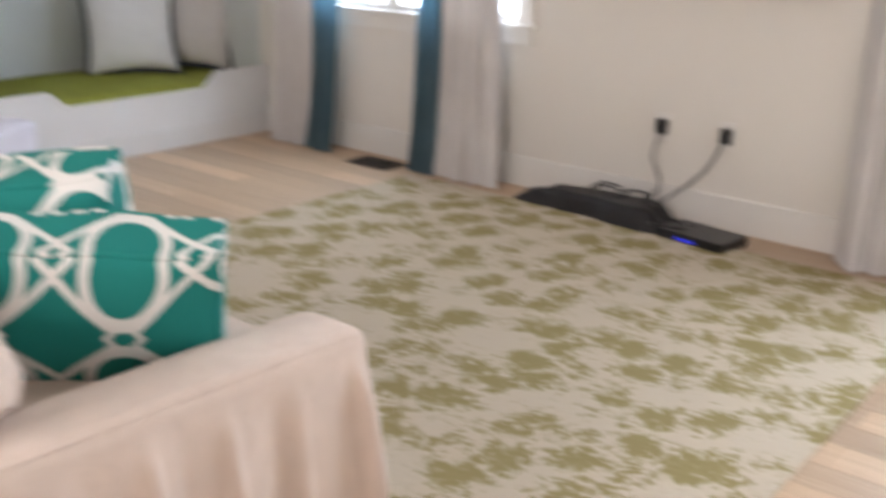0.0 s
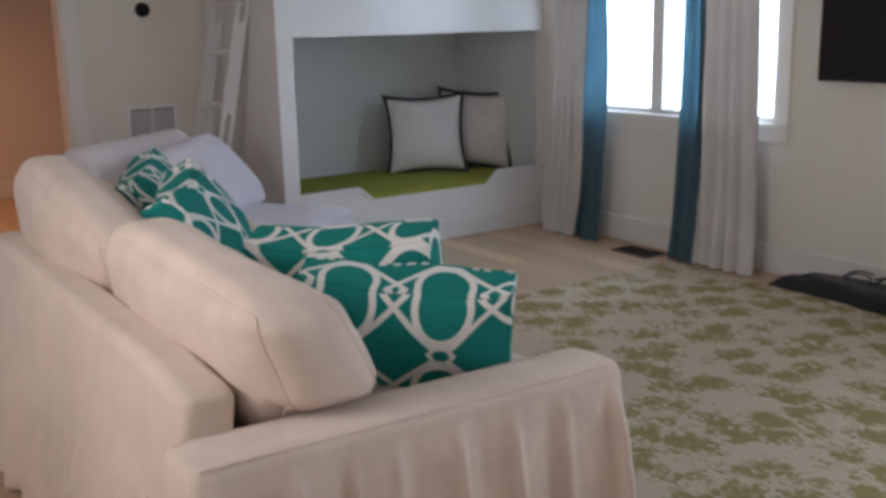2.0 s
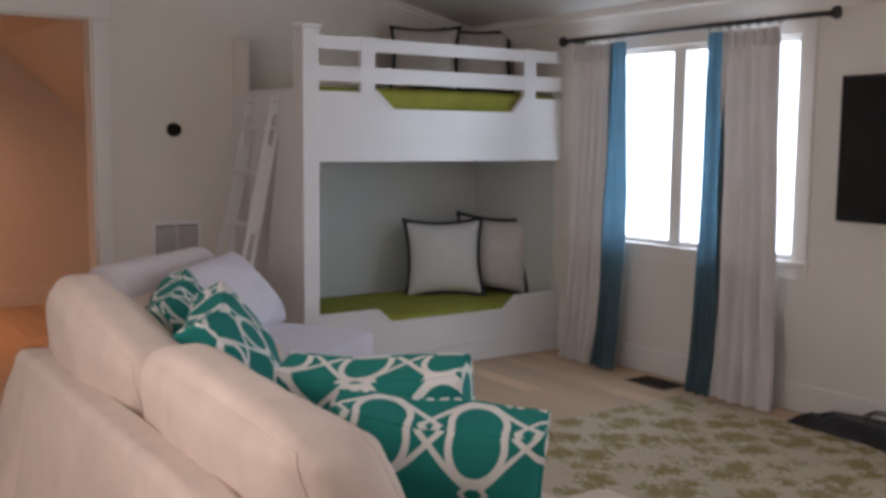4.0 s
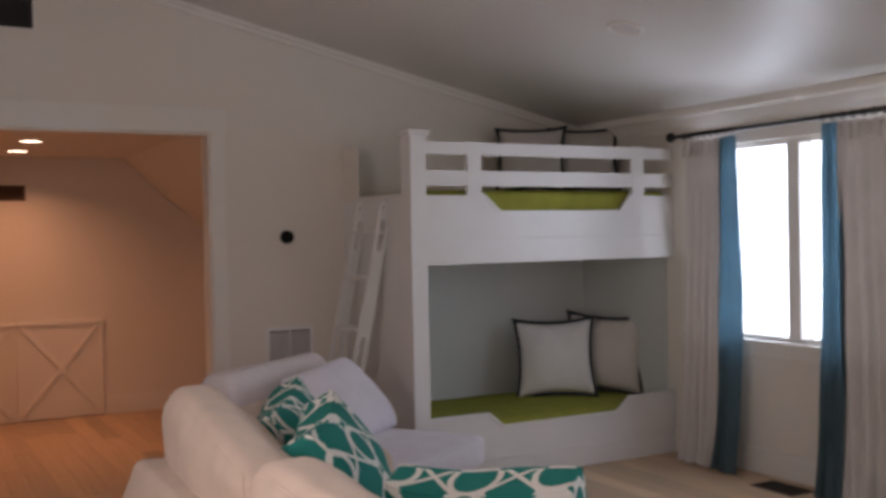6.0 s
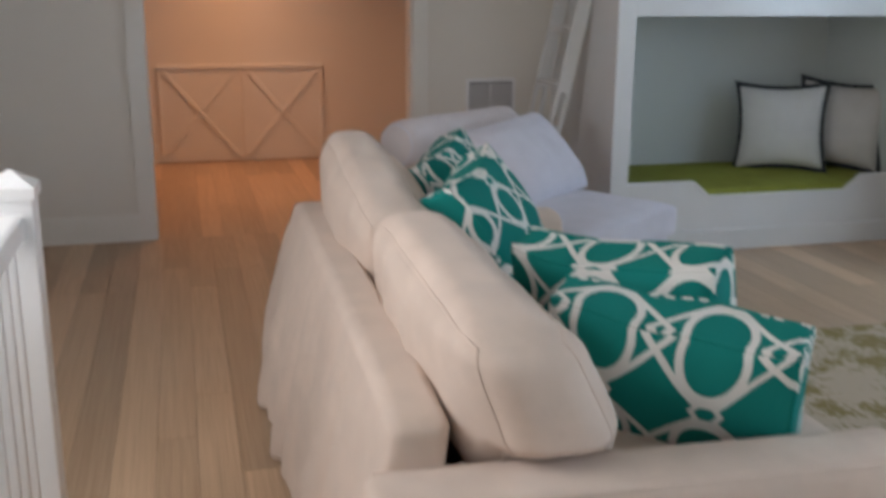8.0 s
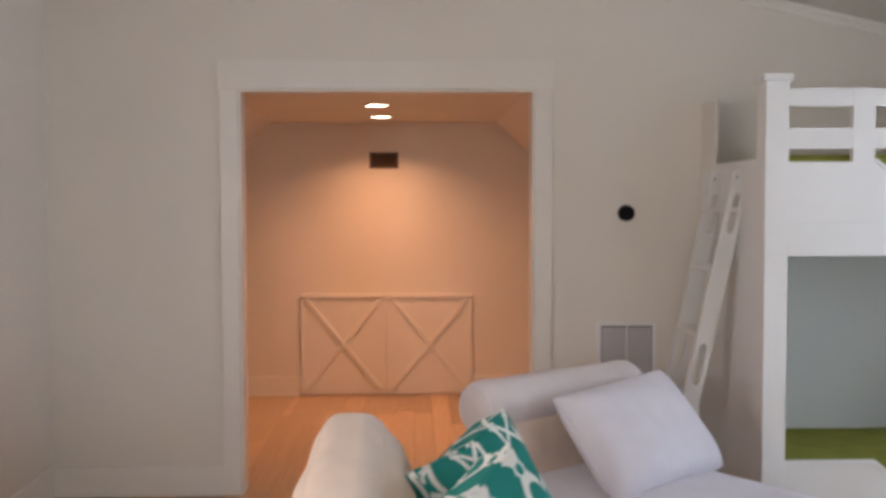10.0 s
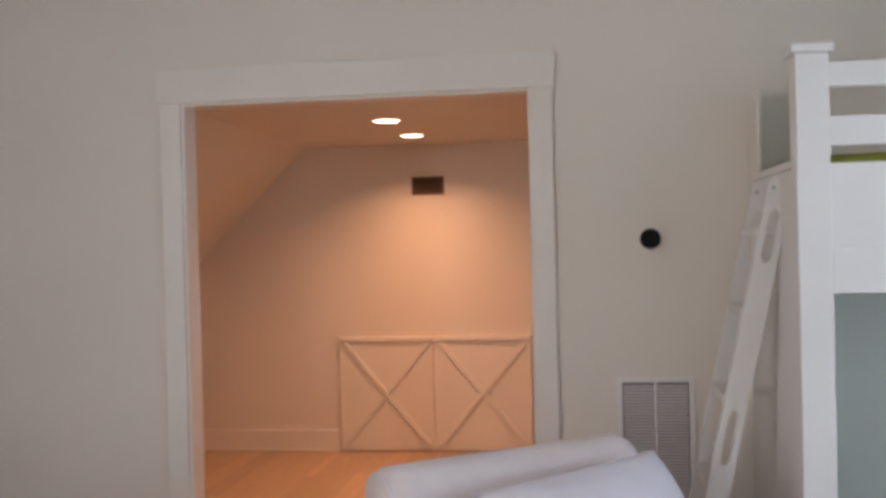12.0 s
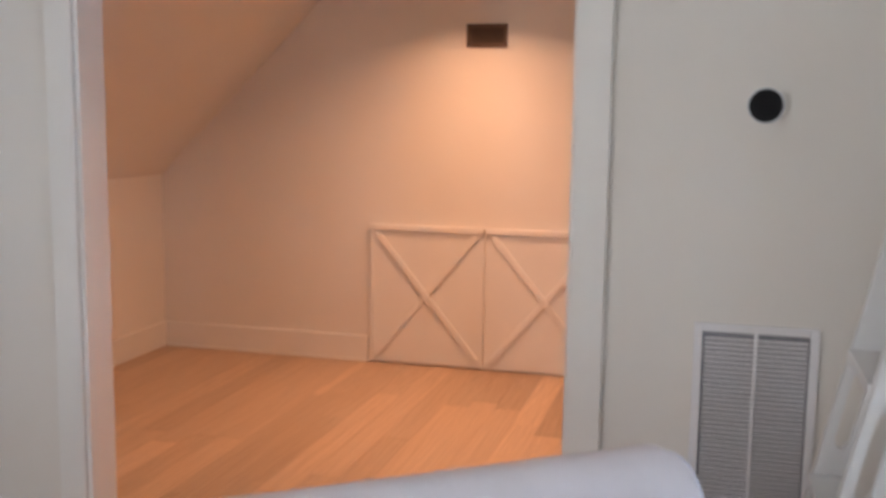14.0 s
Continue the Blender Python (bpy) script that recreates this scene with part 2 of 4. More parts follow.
def rug_mat():
    m = bpy.data.materials.new("damask_rug")
    m.use_nodes = True
    n, l = m.node_tree.nodes, m.node_tree.links
    b = n["Principled BSDF"]
    tc = n.new("ShaderNodeTexCoord")
    v1 = n.new("ShaderNodeTexVoronoi")
    v1.inputs["Scale"].default_value = 6.8
    wz = n.new("ShaderNodeTexNoise")
    wz.inputs["Scale"].default_value, wz.inputs["Detail"].default_value = 9, 4
    l.new(tc.outputs["Object"], wz.inputs["Vector"])
    wv = n.new("ShaderNodeVectorMath")
    wv.operation = "MULTIPLY_ADD"
    l.new(wz.outputs["Color"], wv.inputs[0])
    wv.inputs[1].default_value = (0.15, 0.15, 0)
    l.new(tc.outputs["Object"], wv.inputs[2])
    l.new(wv.outputs[0], v1.inputs["Vector"])
    n1 = n.new("ShaderNodeTexNoise")
    n1.inputs["Scale"].default_value, n1.inputs["Detail"].default_value, n1.inputs["Distortion"].default_value = 1.0, 4, 0.9
    mp = n.new("ShaderNodeMapping")
    mp.inputs["Rotation"].default_value[2] = radians(28)
    mp.inputs["Scale"].default_value = (27, 46, 1)
    l.new(tc.outputs["Object"], mp.inputs["Vector"])
    l.new(mp.outputs[0], n1.inputs["Vector"])
    n2 = n.new("ShaderNodeTexNoise")
    n2.inputs["Scale"].default_value, n2.inputs["Detail"].default_value = 60, 3
    l.new(tc.outputs["Object"], n2.inputs["Vector"])
    a = math_node(n, l, "MULTIPLY_ADD", v1.outputs["Distance"], 0.60, math_node(n, l, "MULTIPLY", n1.outputs[0], 1.0))
    a = math_node(n, l, "MULTIPLY_ADD", n2.outputs[0], 0.18, a)
    r = n.new("ShaderNodeValToRGB")
    e = r.color_ramp.elements
    e[0].position, e[1].position = 0.81, 0.935
    e[0].color, e[1].color = (0.31, 0.255, 0.115, 1), (0.57, 0.485, 0.37, 1)
    l.new(a, r.inputs[0])
    l.new(r.outputs[0], b.inputs["Base Color"])
    b.inputs["Roughness"].default_value = 0.95
    b.inputs["Specular IOR Level"].default_value = 0.1
    bp = n.new("ShaderNodeBump")
    bp.inputs["Strength"].default_value, bp.inputs["Distance"].default_value = 0.5, 0.006
    l.new(math_node(n, l, "ADD", a, n2.outputs[0]), bp.inputs["Height"])
    l.new(bp.outputs[0], b.inputs["Normal"])
    return m


M_RUG = rug_mat()


# ---- mesh helpers ----
def part(name, bm, material, parent=None, label="", smooth=False, m=None):
    me = bpy.data.meshes.new(name)
    bm.to_mesh(me)
    bm.free()
    me.materials.append(material)
    if smooth:
        me.polygons.foreach_set("use_smooth", [True] * len(me.polygons))
    ob = new(name, me)
    if parent:
        ob.parent = parent
    if m:
        ob.matrix_basis = m
    if label:
        ob["label"] = label
    return ob


def thing(name, m, label, category, group=""):
    ob = new(name)
    ob.empty_display_size = 0.1
    ob.matrix_basis = m
    return tagged(ob, label, category, group)


def structure(ob, label="", category=""):
    return tagged(ob, label, category, kind="structure")


def box(bm, x0, x1, y0, y1, z0, z1, bevel=0.0):
    r = bmesh.ops.create_cube(bm, size=1)
    for v in r["verts"]:
        v.co = ((x0 + x1) / 2 + v.co.x * (x1 - x0), (y0 + y1) / 2 + v.co.y * (y1 - y0), (z0 + z1) / 2 + v.co.z * (z1 - z0))
    if bevel:
        es = list({e for v in r["verts"] for e in v.link_edges})
        bmesh.ops.bevel(bm, geom=es, offset=bevel, segments=2, profile=0.6, affect="EDGES")
    return bm


def boxed(*a, bevel=0.003):
    return box(bmesh.new(), *a, bevel=bevel)


def prism(bm, pts, axis, a, b):
    """A polygon given in the two other axes, drawn out along axis from a to b."""
    def place(p, w):
        return {"x": (w, p[0], p[1]), "y": (p[0], w, p[1]), "z": (p[0], p[1], w)}[axis]
    v0 = [bm.verts.new(place(p, a)) for p in pts]
    v1 = [bm.verts.new(place(p, b)) for p in pts]
    bm.faces.new(v0)
    bm.faces.new(v1[::-1])
    for i in range(len(pts)):
        j = (i + 1) % len(pts)
        bm.faces.new((v0[j], v0[i], v1[i], v1[j]))
    bmesh.ops.recalc_face_normals(bm, faces=bm.faces)
    return bm


def cyl(bm, p, q, r, seg=12, r2=None):
    p, q = Vector(p), Vector(q)
    d = q - p
    m = Matrix.Translation((p + q) / 2) @ d.to_track_quat("Z", "Y").to_matrix().to_4x4()
    bmesh.ops.create_cone(bm, cap_ends=True, segments=seg, radius1=r, radius2=r if r2 is None else r2, depth=d.length, matrix=m)
    return bm


def tube(pts, r, seg=8, closed=False):
    """A round cord along points."""
    bm = bmesh.new()
    pts = [Vector(p) for p in pts]
    rings, count = [], len(pts)
    up = Vector((0.13, 0.21, 0.97))
    for i, p in enumerate(pts):
        a = pts[(i - 1) % count] if closed or i else pts[0]
        b = pts[(i + 1) % count] if closed or i < count - 1 else pts[-1]
        d = (b - a).normalized()
        s = d.cross(up)
        if s.length < 0.05:
            s = d.cross(Vector((1, 0, 0)))
        s.normalize()
        t = d.cross(s)
        rings.append([bm.verts.new(p + r * (math.cos(k * 2 * math.pi / seg) * s + math.sin(k * 2 * math.pi / seg) * t)) for k in range(seg)])
    for i in range(count if closed else count - 1):
        r0, r1 = rings[i], rings[(i + 1) % count]
        for k in range(seg):
            bm.faces.new((r0[k], r0[(k + 1) % seg], r1[(k + 1) % seg], r1[k]))
    if not closed:
        bm.faces.new(rings[0])
        bm.faces.new(rings[-1])
    bmesh.ops.recalc_face_normals(bm, faces=bm.faces)
    return bm


def soft_box(lx, ly, lz, r, puff=(0, 0, 0), cuts=14, wrinkle=0.0, seed=0.0, freq=6.0):
    """A stuffed box: rounded edges, faces that bulge, and soft creases."""
    bm = bmesh.new()
    bmesh.ops.create_cube(bm, size=2)
    bmesh.ops.subdivide_edges(bm, edges=bm.edges[:], cuts=cuts, use_grid_fill=True)
    h = Vector((lx / 2, ly / 2, lz / 2))
    for v in bm.verts:
        c = v.co.copy()
        p = Vector([c[i] * h[i] for i in range(3)])
        q = Vector([max(-h[i] + r, min(h[i] - r, p[i])) for i in range(3)])
        d = p - q
        if d.length > 1e-6:
            p = q + d.normalized() * r
        for i in range(3):
            j, k = (i + 1) % 3, (i + 2) % 3
            w = max(0, 1 - c[j] ** 2) * max(0, 1 - c[k] ** 2)
            p[i] += puff[i] * (c[i] if abs(c[i]) > 0.99 else c[i] ** 3) * w
        if wrinkle:
            s = Vector((seed, seed * 1.7, seed * 0.6))
            p += (p.normalized()) * wrinkle * (noise.noise(p * freq + s) + 0.5 * noise.noise(p * freq * 2.6 + s))
        v.co = p
    return bm


def pillow_mesh(w, h, t, seed=0.0, uvs=(1.5, 1.5), off=(0, 0), nn=26, sag=0.0, full=2.6, pinch=0.07, soft=0.0):
    """A filled cushion, upright in its x-z plane, thick along y, with drawn-out corners."""
    bm = bmesh.new()
    uvl = bm.loops.layers.uv.new("UVMap")
    grids = []

    def lengths(size, start):
        """Length along the cloth from one seam to the other, zero at the share start of the face."""
        out, last = [0.0], None
        for i in range(nn + 1):
            a = i / nn * 2 - 1
            p = Vector((a * size / 2, t / 2 * max(0, 1 - abs(a) ** full) ** 0.55))
            if last is not None:
                out.append(out[-1] + (p - last).length)
            last = p
        k = start * nn
        zero = out[int(k)] + (k - int(k)) * (out[int(k) + 1] - out[int(k)])
        return [o - zero for o in out]
    lu, lv = lengths(w, 0.61), lengths(h, 0.48)
    for side in (1, -1):
        g = []
        for j in range(nn + 1):
            row = []
            for i in range(nn + 1):
                a, b = i / nn * 2 - 1, j / nn * 2 - 1
                if side == -1 and (i in (0, nn) or j in (0, nn)):
                    row.append(grids[0][j][i])
                    continue
                pin = 1 - pinch * (1 - abs(b) ** 2) * abs(a) ** 3
                pin2 = 1 - pinch * (1 - abs(a) ** 2) * abs(b) ** 3
                k = 1 - soft * (a * b) ** 6
                x, z = a * w / 2 * pin * k, b * h / 2 * pin2 * k
                f = max(0, 1 - abs(a) ** full) ** 0.55 * max(0, 1 - abs(b) ** full) ** 0.55
                y = -side * t / 2 * f * (1 - 0.12 * b)
                cr = 0.012 * noise.noise(Vector((a * 2.2 + seed, b * 2.2, side + seed))) * f
                row.append(bm.verts.new((x, y + cr, z - sag * abs(a) * max(0, b))))
            g.append(row)
        grids.append(g)
    for s, g in enumerate(grids):
        for j in range(nn):
            for i in range(nn):
                vs = (g[j][i], g[j][i + 1], g[j + 1][i + 1], g[j + 1][i])
                ij = ((i, j), (i + 1, j), (i + 1, j + 1), (i, j + 1))
                if s:
                    vs, ij = vs[::-1], ij[::-1]
                f = bm.faces.new(vs)
                for lo, (a, b) in zip(f.loops, ij):
                    lo[uvl].uv = (lu[a] * uvs[0] + 0.5 + off[0], lv[b] * uvs[1] + 0.5 + off[1])
    return bm


def rim(w, h, grow=0.0, nn=20, pinch=0.07, soft=0.0):
    out = []
    for k in range(4 * nn):
        s, f = divmod(k, nn)
        t = f / nn * 2 - 1
        a, b = ((t, -1), (1, t), (-t, 1), (-1, -t))[s]
        pin = 1 - pinch * (1 - abs(b) ** 2) * abs(a) ** 3
        pin2 = 1 - pinch * (1 - abs(a) ** 2) * abs(b) ** 3
        k = 1 - soft * (a * b) ** 6
        out.append((a * (w / 2 + grow) * pin * k, 0, b * (h / 2 + grow) * pin2 * k))
    return out


# ---- structure ----
def wall_a():
    bm = bmesh.new()
    for y0, y1, z0 in ((YL - 0.12, OY0, 0), (OY0, OY1, OZ), (OY1, YW + 0.14, 0)):
        prism(bm, [(y0, z0), (y1, z0), (y1, ceil_z(y1)), (y0, ceil_z(y0))], "x", XA - 0.13, XA)
    return structure(part("wall_west", bm, M_WALL), "off-white painted wall with a wide cased opening", "wall")


wall_a()


def wall_w():
    bm = bmesh.new()
    y0, y1, zt = YW, YW + 0.14, 2.3
    wins = [(-4.27, -2.64), (-0.62, 1.01)]
    xs = [XA, -4.27, -2.64, -0.62, 1.01, XB]
    for i in range(5):
        a, b = xs[i], xs[i + 1]
        if (a, b) in wins:
            box(bm, a, b, y0, y1, 0, WZ0)
            box(bm, a, b, y0, y1, WZ1, zt)
        else:
            box(bm, a, b, y0, y1, 0, zt)
    return structure(part("wall_north", bm, M_WALL), "off-white painted wall with wide windows", "wall")


wall_w()


def wall_left():
    bm = bmesh.new()
    zt = ceil_z(YL) + 0.05
    box(bm, XA, -4.2, YL - 0.12, YL, 0, zt)
    box(bm, -4.2, -3.4, YL - 0.12, YL, 1.96, zt)
    box(bm, -3.4, -2.1, YL - 0.12, YL, 0, zt)
    box(bm, -0.9, XB, YL - 0.12, YL, 0, zt)
    box(bm, -2.1, -0.9, YL - 0.12, YL, 0, 0.95)
    box(bm, -2.1, -0.9, YL - 0.12, YL, 2.15, zt)
    structure(part("wall_south", bm, M_WALL), "off-white painted wall with a door", "wall")
    bm = bmesh.new()
    zt = 3.6
    box(bm, XB, XB + 0.12, YL - 0.12, 0.5, 0, zt)
    box(bm, XB, XB + 0.12, 2.3, YW + 0.14, 0, zt)
    box(bm, XB, XB + 0.12, 0.5, 2.3, 0, 0.85)
    box(bm, XB, XB + 0.12, 0.5, 2.3, 2.15, zt)
    structure(part("wall_east", bm, M_WALL), "off-white painted wall", "wall")


wall_left()

bm = bmesh.new()
prism(bm, [(YL - 0.12, ceil_z(YL - 0.12)), (YW + 0.14, ceil_z(YW + 0.14)), (YW + 0.14, ceil_z(YW + 0.14) + 0.12), (YL - 0.12, ceil_z(YL - 0.12) + 0.12)], "x", XA - 0.13, XB + 0.12)
structure(part("ceiling", bm, M_CEIL), "white sloping ceiling with a satin sheen", "ceiling")

# hall behind the opening: low ridge room with knee walls
HY0, HY1, HK, HZ, HF0, HF1 = -1.22, 2.85, 1.02, 2.13, -0.11, 1.63
bm = bmesh.new()
prism(bm, [(HY0 - 0.1, 0), (HY1 + 0.1, 0), (HY1 + 0.1, HK + 0.1), (HF1 + 0.05, HZ + 0.15), (HF0 - 0.05, HZ + 0.15), (HY0 - 0.1, HK + 0.1)], "x", XF - 0.1, XF)
structure(part("hall_wall_end", bm, M_WALL), "white end wall under sloped ceilings", "wall")
for nm, y in (("hall_wall_south", HY0), ("hall_wall_north", HY1)):
    bm = boxed(XF, XA - 0.13, y - 0.1 if y < 0 else y, y if y < 0 else y + 0.1, 0, HK + 0.05, bevel=0)
    structure(part(nm, bm, M_WALL), "white knee wall", "wall")
bm = bmesh.new()
for ps in ([(HF0, HZ), (HF1, HZ), (HF1, HZ + 0.1), (HF0, HZ + 0.1)], [(HY0 - 0.1, HK - 0.08), (HF0, HZ), (HF0, HZ + 0.1), (HY0 - 0.1, HK + 0.05)],
           [(HF1, HZ), (HY1 + 0.1, HK - 0.08), (HY1 + 0.1, HK + 0.05), (HF1, HZ + 0.1)]):
    prism(bm, ps, "x", XF - 0.1, XA - 0.13)
structure(part("hall_ceiling", bm, M_WALL), "white flat and sloped ceiling", "ceiling")

# floor: planks on a subfloor
bm = bmesh.new()
box(bm, XF - 0.1, XA, HY0 - 0.1, HY1 + 0.1, -0.12, -0.016)
box(bm, XA, XB + 0.1, YL - 0.1, YW + 0.1, -0.12, -0.016)
floor = structure(part("floor", bm, M_SUB), "light oak plank floor", "floor")

# ground outside
bm = bmesh.new()
bmesh.ops.create_grid(bm, x_segments=4, y_segments=4, size=400, matrix=Matrix.Translation((0, 0, -3.0)))
structure(part("ground", bm, M_OUT), "grass lawn outside", "ground")


# trim
def trim(name, bm, label, material=None):
    return structure(part(name, bm, material or M_TRIM), label, "trim")


def baseboard(x0, x1, y0, y1, h=0.15, name="baseboard"):
    bm = boxed(x0, x1, y0, y1, 0, h, bevel=0.003)
    return trim(name, bm, "white painted baseboard")


T = 0.018
baseboard(XA, XA + T, YL, OY0 - 0.09)
baseboard(XA, XA + T, OY1 + 0.09, BY)
baseboard(BX, XB, YW - T, YW)
baseboard(XA + T, -4.3, YL, YL + T)
baseboard(-3.3, XB, YL, YL + T)
baseboard(XF, XF + T, HY0, 0.09)
baseboard(XF, XF + T, 1.46, HY1)
baseboard(XF + T, XA - 0.13, HY0, HY0 + T)
baseboard(XF + T, XA - 0.13, HY1 - T, HY1)
# shoe moulding
for a in ((XA + T, XA + T + 0.012, YL + T, OY0 - 0.09), (XF + T, XF + T + 0.012, HY0 + T, 0.09)):
    baseboard(*a, h=0.018, name="shoe_moulding")

# crown along the window wall and a small one along the rake
bm = bmesh.new()
zc = ceil_z(YW)
prism(bm, [(YW, 2.075), (YW - 0.015, 2.075), (YW - 0.025, 2.10), (YW - 0.06, 2.15), (YW - 0.085, 2.165), (YW - 0.085, ceil_z(YW - 0.085)), (YW, zc)], "x", XA + 0.04, XB)
trim("crown_moulding", bm, "white stepped crown moulding")
bm = bmesh.new()
for d0, d1, w in ((0.0, 0.055, 0.02), (0.0, 0.025, 0.04)):
    prism(bm, [(YL, ceil_z(YL) - d0), (YW, ceil_z(YW) - d0), (YW, ceil_z(YW) - d1), (YL, ceil_z(YL) - d1)], "x", XA, XA + w)
trim("rake_moulding", bm, "white moulding along the sloping ceiling")

# casing of the wide opening
cz = 2.225
casing = structure(new("opening_casing"), "white flat casing with a wide head board", "trim")
part("side_casing", boxed(XA, XA + 0.02, OY0 - 0.09, OY0, 0, OZ), M_TRIM, casing)
part("side_casing", boxed(XA, XA + 0.02, OY1, OY1 + 0.09, 0, OZ), M_TRIM, casing)
part("head_casing", boxed(XA, XA + 0.026, OY0 - 0.10, OY1 + 0.10, OZ, cz), M_TRIM, casing)
part("jamb", boxed(XA - 0.13, XA + 0.001, OY0, OY0 + 0.012, 0, OZ - 0.012, bevel=0), M_TRIM, casing)
part("jamb", boxed(XA - 0.13, XA + 0.001, OY1 - 0.012, OY1, 0, OZ - 0.012, bevel=0), M_TRIM, casing)
part("head_jamb", boxed(XA - 0.13, XA + 0.001, OY0, OY1, OZ - 0.012, OZ, bevel=0), M_TRIM, casing)

# door in the south wall
door = structure(new("door_1"), "pale grey-blue painted closed door", "door")
part("slab", boxed(-4.19, -3.41, YL - 0.06, YL - 0.02, 0.005, 1.955), M_DOOR, door)
h = part("handle", cyl(bmesh.new(), (-4.12, YL - 0.02, 0.94), (-4.12, YL + 0.03, 0.94), 0.012), M_BLACK, door, "black metal handle")
part("backplate", boxed(-4.15, -4.09, YL - 0.02, YL - 0.012, 0.85, 1.02), M_BLACK, h)
part("lever", boxed(-4.14, -4.085, YL + 0.025, YL + 0.04, 0.925, 0.955, bevel=0.005), M_BLACK, h)
bm = bmesh.new()
box(bm, -4.29, -4.2, YL, YL + 0.02, 0, 1.96, 0.003)
box(bm, -3.4, -3.31, YL, YL + 0.02, 0, 1.96, 0.003)
box(bm, -4.30, -3.30, YL, YL + 0.026, 1.96, 2.10, 0.003)
trim("door_casing", bm, "white flat door casing")


def window(name, x0, x1):
    win = structure(new(name), "white double window, very bright outside", "window")
    mid = (x0 + x1) / 2
    fr = bmesh.new()
    box(fr, x0, x0 + 0.03, YW + 0.02, YW + 0.11, WZ0, WZ1)
    box(fr, x1 - 0.03, x1, YW + 0.02, YW + 0.11, WZ0, WZ1)
    box(fr, x0 + 0.03, x1 - 0.03, YW + 0.02, YW + 0.11, WZ1 - 0.03, WZ1)
    box(fr, x0 + 0.03, x1 - 0.03, YW + 0.02, YW + 0.11, WZ0, WZ0 + 0.025)
    part("frame", fr, M_TRIM, win)
    part("mullion", boxed(mid - 0.045, mid + 0.045, YW - 0.005, YW + 0.105, WZ0 + 0.025, WZ1 - 0.03), M_TRIM, win)
    for a, b in ((x0 + 0.03, mid - 0.045), (mid + 0.045, x1 - 0.03)):
        part("pane", boxed(a, b, YW + 0.07, YW + 0.076, WZ0 + 0.025, WZ1 - 0.03, bevel=0), M_GLASS, win).visible_shadow = False
    c = bmesh.new()
    box(c, x0 - 0.09, x0, YW - 0.02, YW, WZ0, WZ1, 0.003)
    box(c, x1, x1 + 0.09, YW - 0.02, YW, WZ0, WZ1, 0.003)
    box(c, x0 - 0.09, x1 + 0.09, YW - 0.022, YW, WZ1, WZ1 + 0.09, 0.003)
    part("casing", c, M_TRIM, win)
    part("sill", boxed(x0 - 0.11, x1 + 0.11, YW - 0.05, YW + 0.02, WZ0 - 0.022, WZ0, bevel=0.004), M_TRIM, win)
    part("apron", boxed(x0 - 0.09, x1 + 0.09, YW - 0.018, YW, WZ0 - 0.10, WZ0 - 0.022), M_TRIM, win)
    return win


window("window_1", -4.27, -2.64)
window("window_2", -0.62, 1.01)
# unseen window added behind the walk, to frame the fill lamp there
w3 = structure(new("added_window_east"), "white window frame, added unseen for fill light", "window")
fr = bmesh.new()
for a in ((0.5, 0.55, 0.85, 2.15), (2.25, 2.3, 0.85, 2.15), (0.55, 2.25, 0.85, 0.9), (0.55, 2.25, 2.1, 2.15), (1.37, 1.43, 0.9, 2.1)):
    box(fr, XB + 0.01, XB + 0.08, *a)
part("frame", fr, M_TRIM, w3)
# invented south window, never in view, framing the second fill lamp
w4 = structure(new("added_window_south"), "white window frame, added unseen for fill light", "window")
fr = bmesh.new()
for a in ((-2.1, -2.05, 0.95, 2.15), (-0.95, -0.9, 0.95, 2.15), (-2.05, -0.95, 0.95, 1.0), (-2.05, -0.95, 2.1, 2.15)):
    box(fr, a[0], a[1], YL - 0.08, YL - 0.01, a[2], a[3])
part("frame", fr, M_TRIM, w4)

# ---- bunk bed ----
bunk = thing("bunk_bed", pose(0, 0, 0), "white painted built-in bunk bed with rails and green coverlets", "bunk bed")
bm = bmesh.new()
box(bm, BX - 0.095, BX + 0.002, BY, BY + 0.1, 0, 2.005, 0.004)
post = part("post", bm, M_BUNK, bunk)
part("cap", boxed(BX - 0.11, BX + 0.015, BY - 0.015, BY + 0.115, 2.005, 2.035, bevel=0.006), M_BUNK, post)
PY, E = BY + 0.1, YW - 0.002


def fascia(pts, x0, x1):
    return prism(bmesh.new(), pts, "x", x0, x1)


part("upper_board", fascia([(PY, 1.4155), (E, 1.4155), (E, 1.668), (4.05, 1.668), (3.955, 1.565), (3.056, 1.565), (2.935, 1.668), (PY, 1.668)], BX - 0.03, BX - 0.006), M_BUNK, bunk)
part("notch_trim", fascia([(2.925, 1.68), (2.945, 1.68), (3.062, 1.577), (3.95, 1.577), (4.04, 1.68), (4.06, 1.68), (3.96, 1.56), (3.05, 1.56)], BX - 0.034, BX), M_BUNK, bunk)
part("upper_beam", boxed(BX - 0.06, BX, PY, E, 1.27, 1.415), M_BUNK, bunk)
part("rail", boxed(BX - 0.03, BX - 0.004, PY, E, 1.90, 1.975), M_BUNK, bunk)
part("rail", boxed(BX - 0.03, BX - 0.004, PY, E, 1.72, 1.81), M_BUNK, bunk)
for y in (2.838, 4.047):
    part("baluster", boxed(BX - 0.032, BX - 0.002, y, y + 0.095, 1.668, 1.98), M_BUNK, bunk)
part("lower_board", fascia([(PY, 0.12), (E, 0.12), (E, 0.39), (4.02, 0.39), (3.918, 0.30), (3.056, 0.30), (2.955, 0.39), (PY, 0.39)], BX - 0.03, BX - 0.004), M_BUNK, bunk)
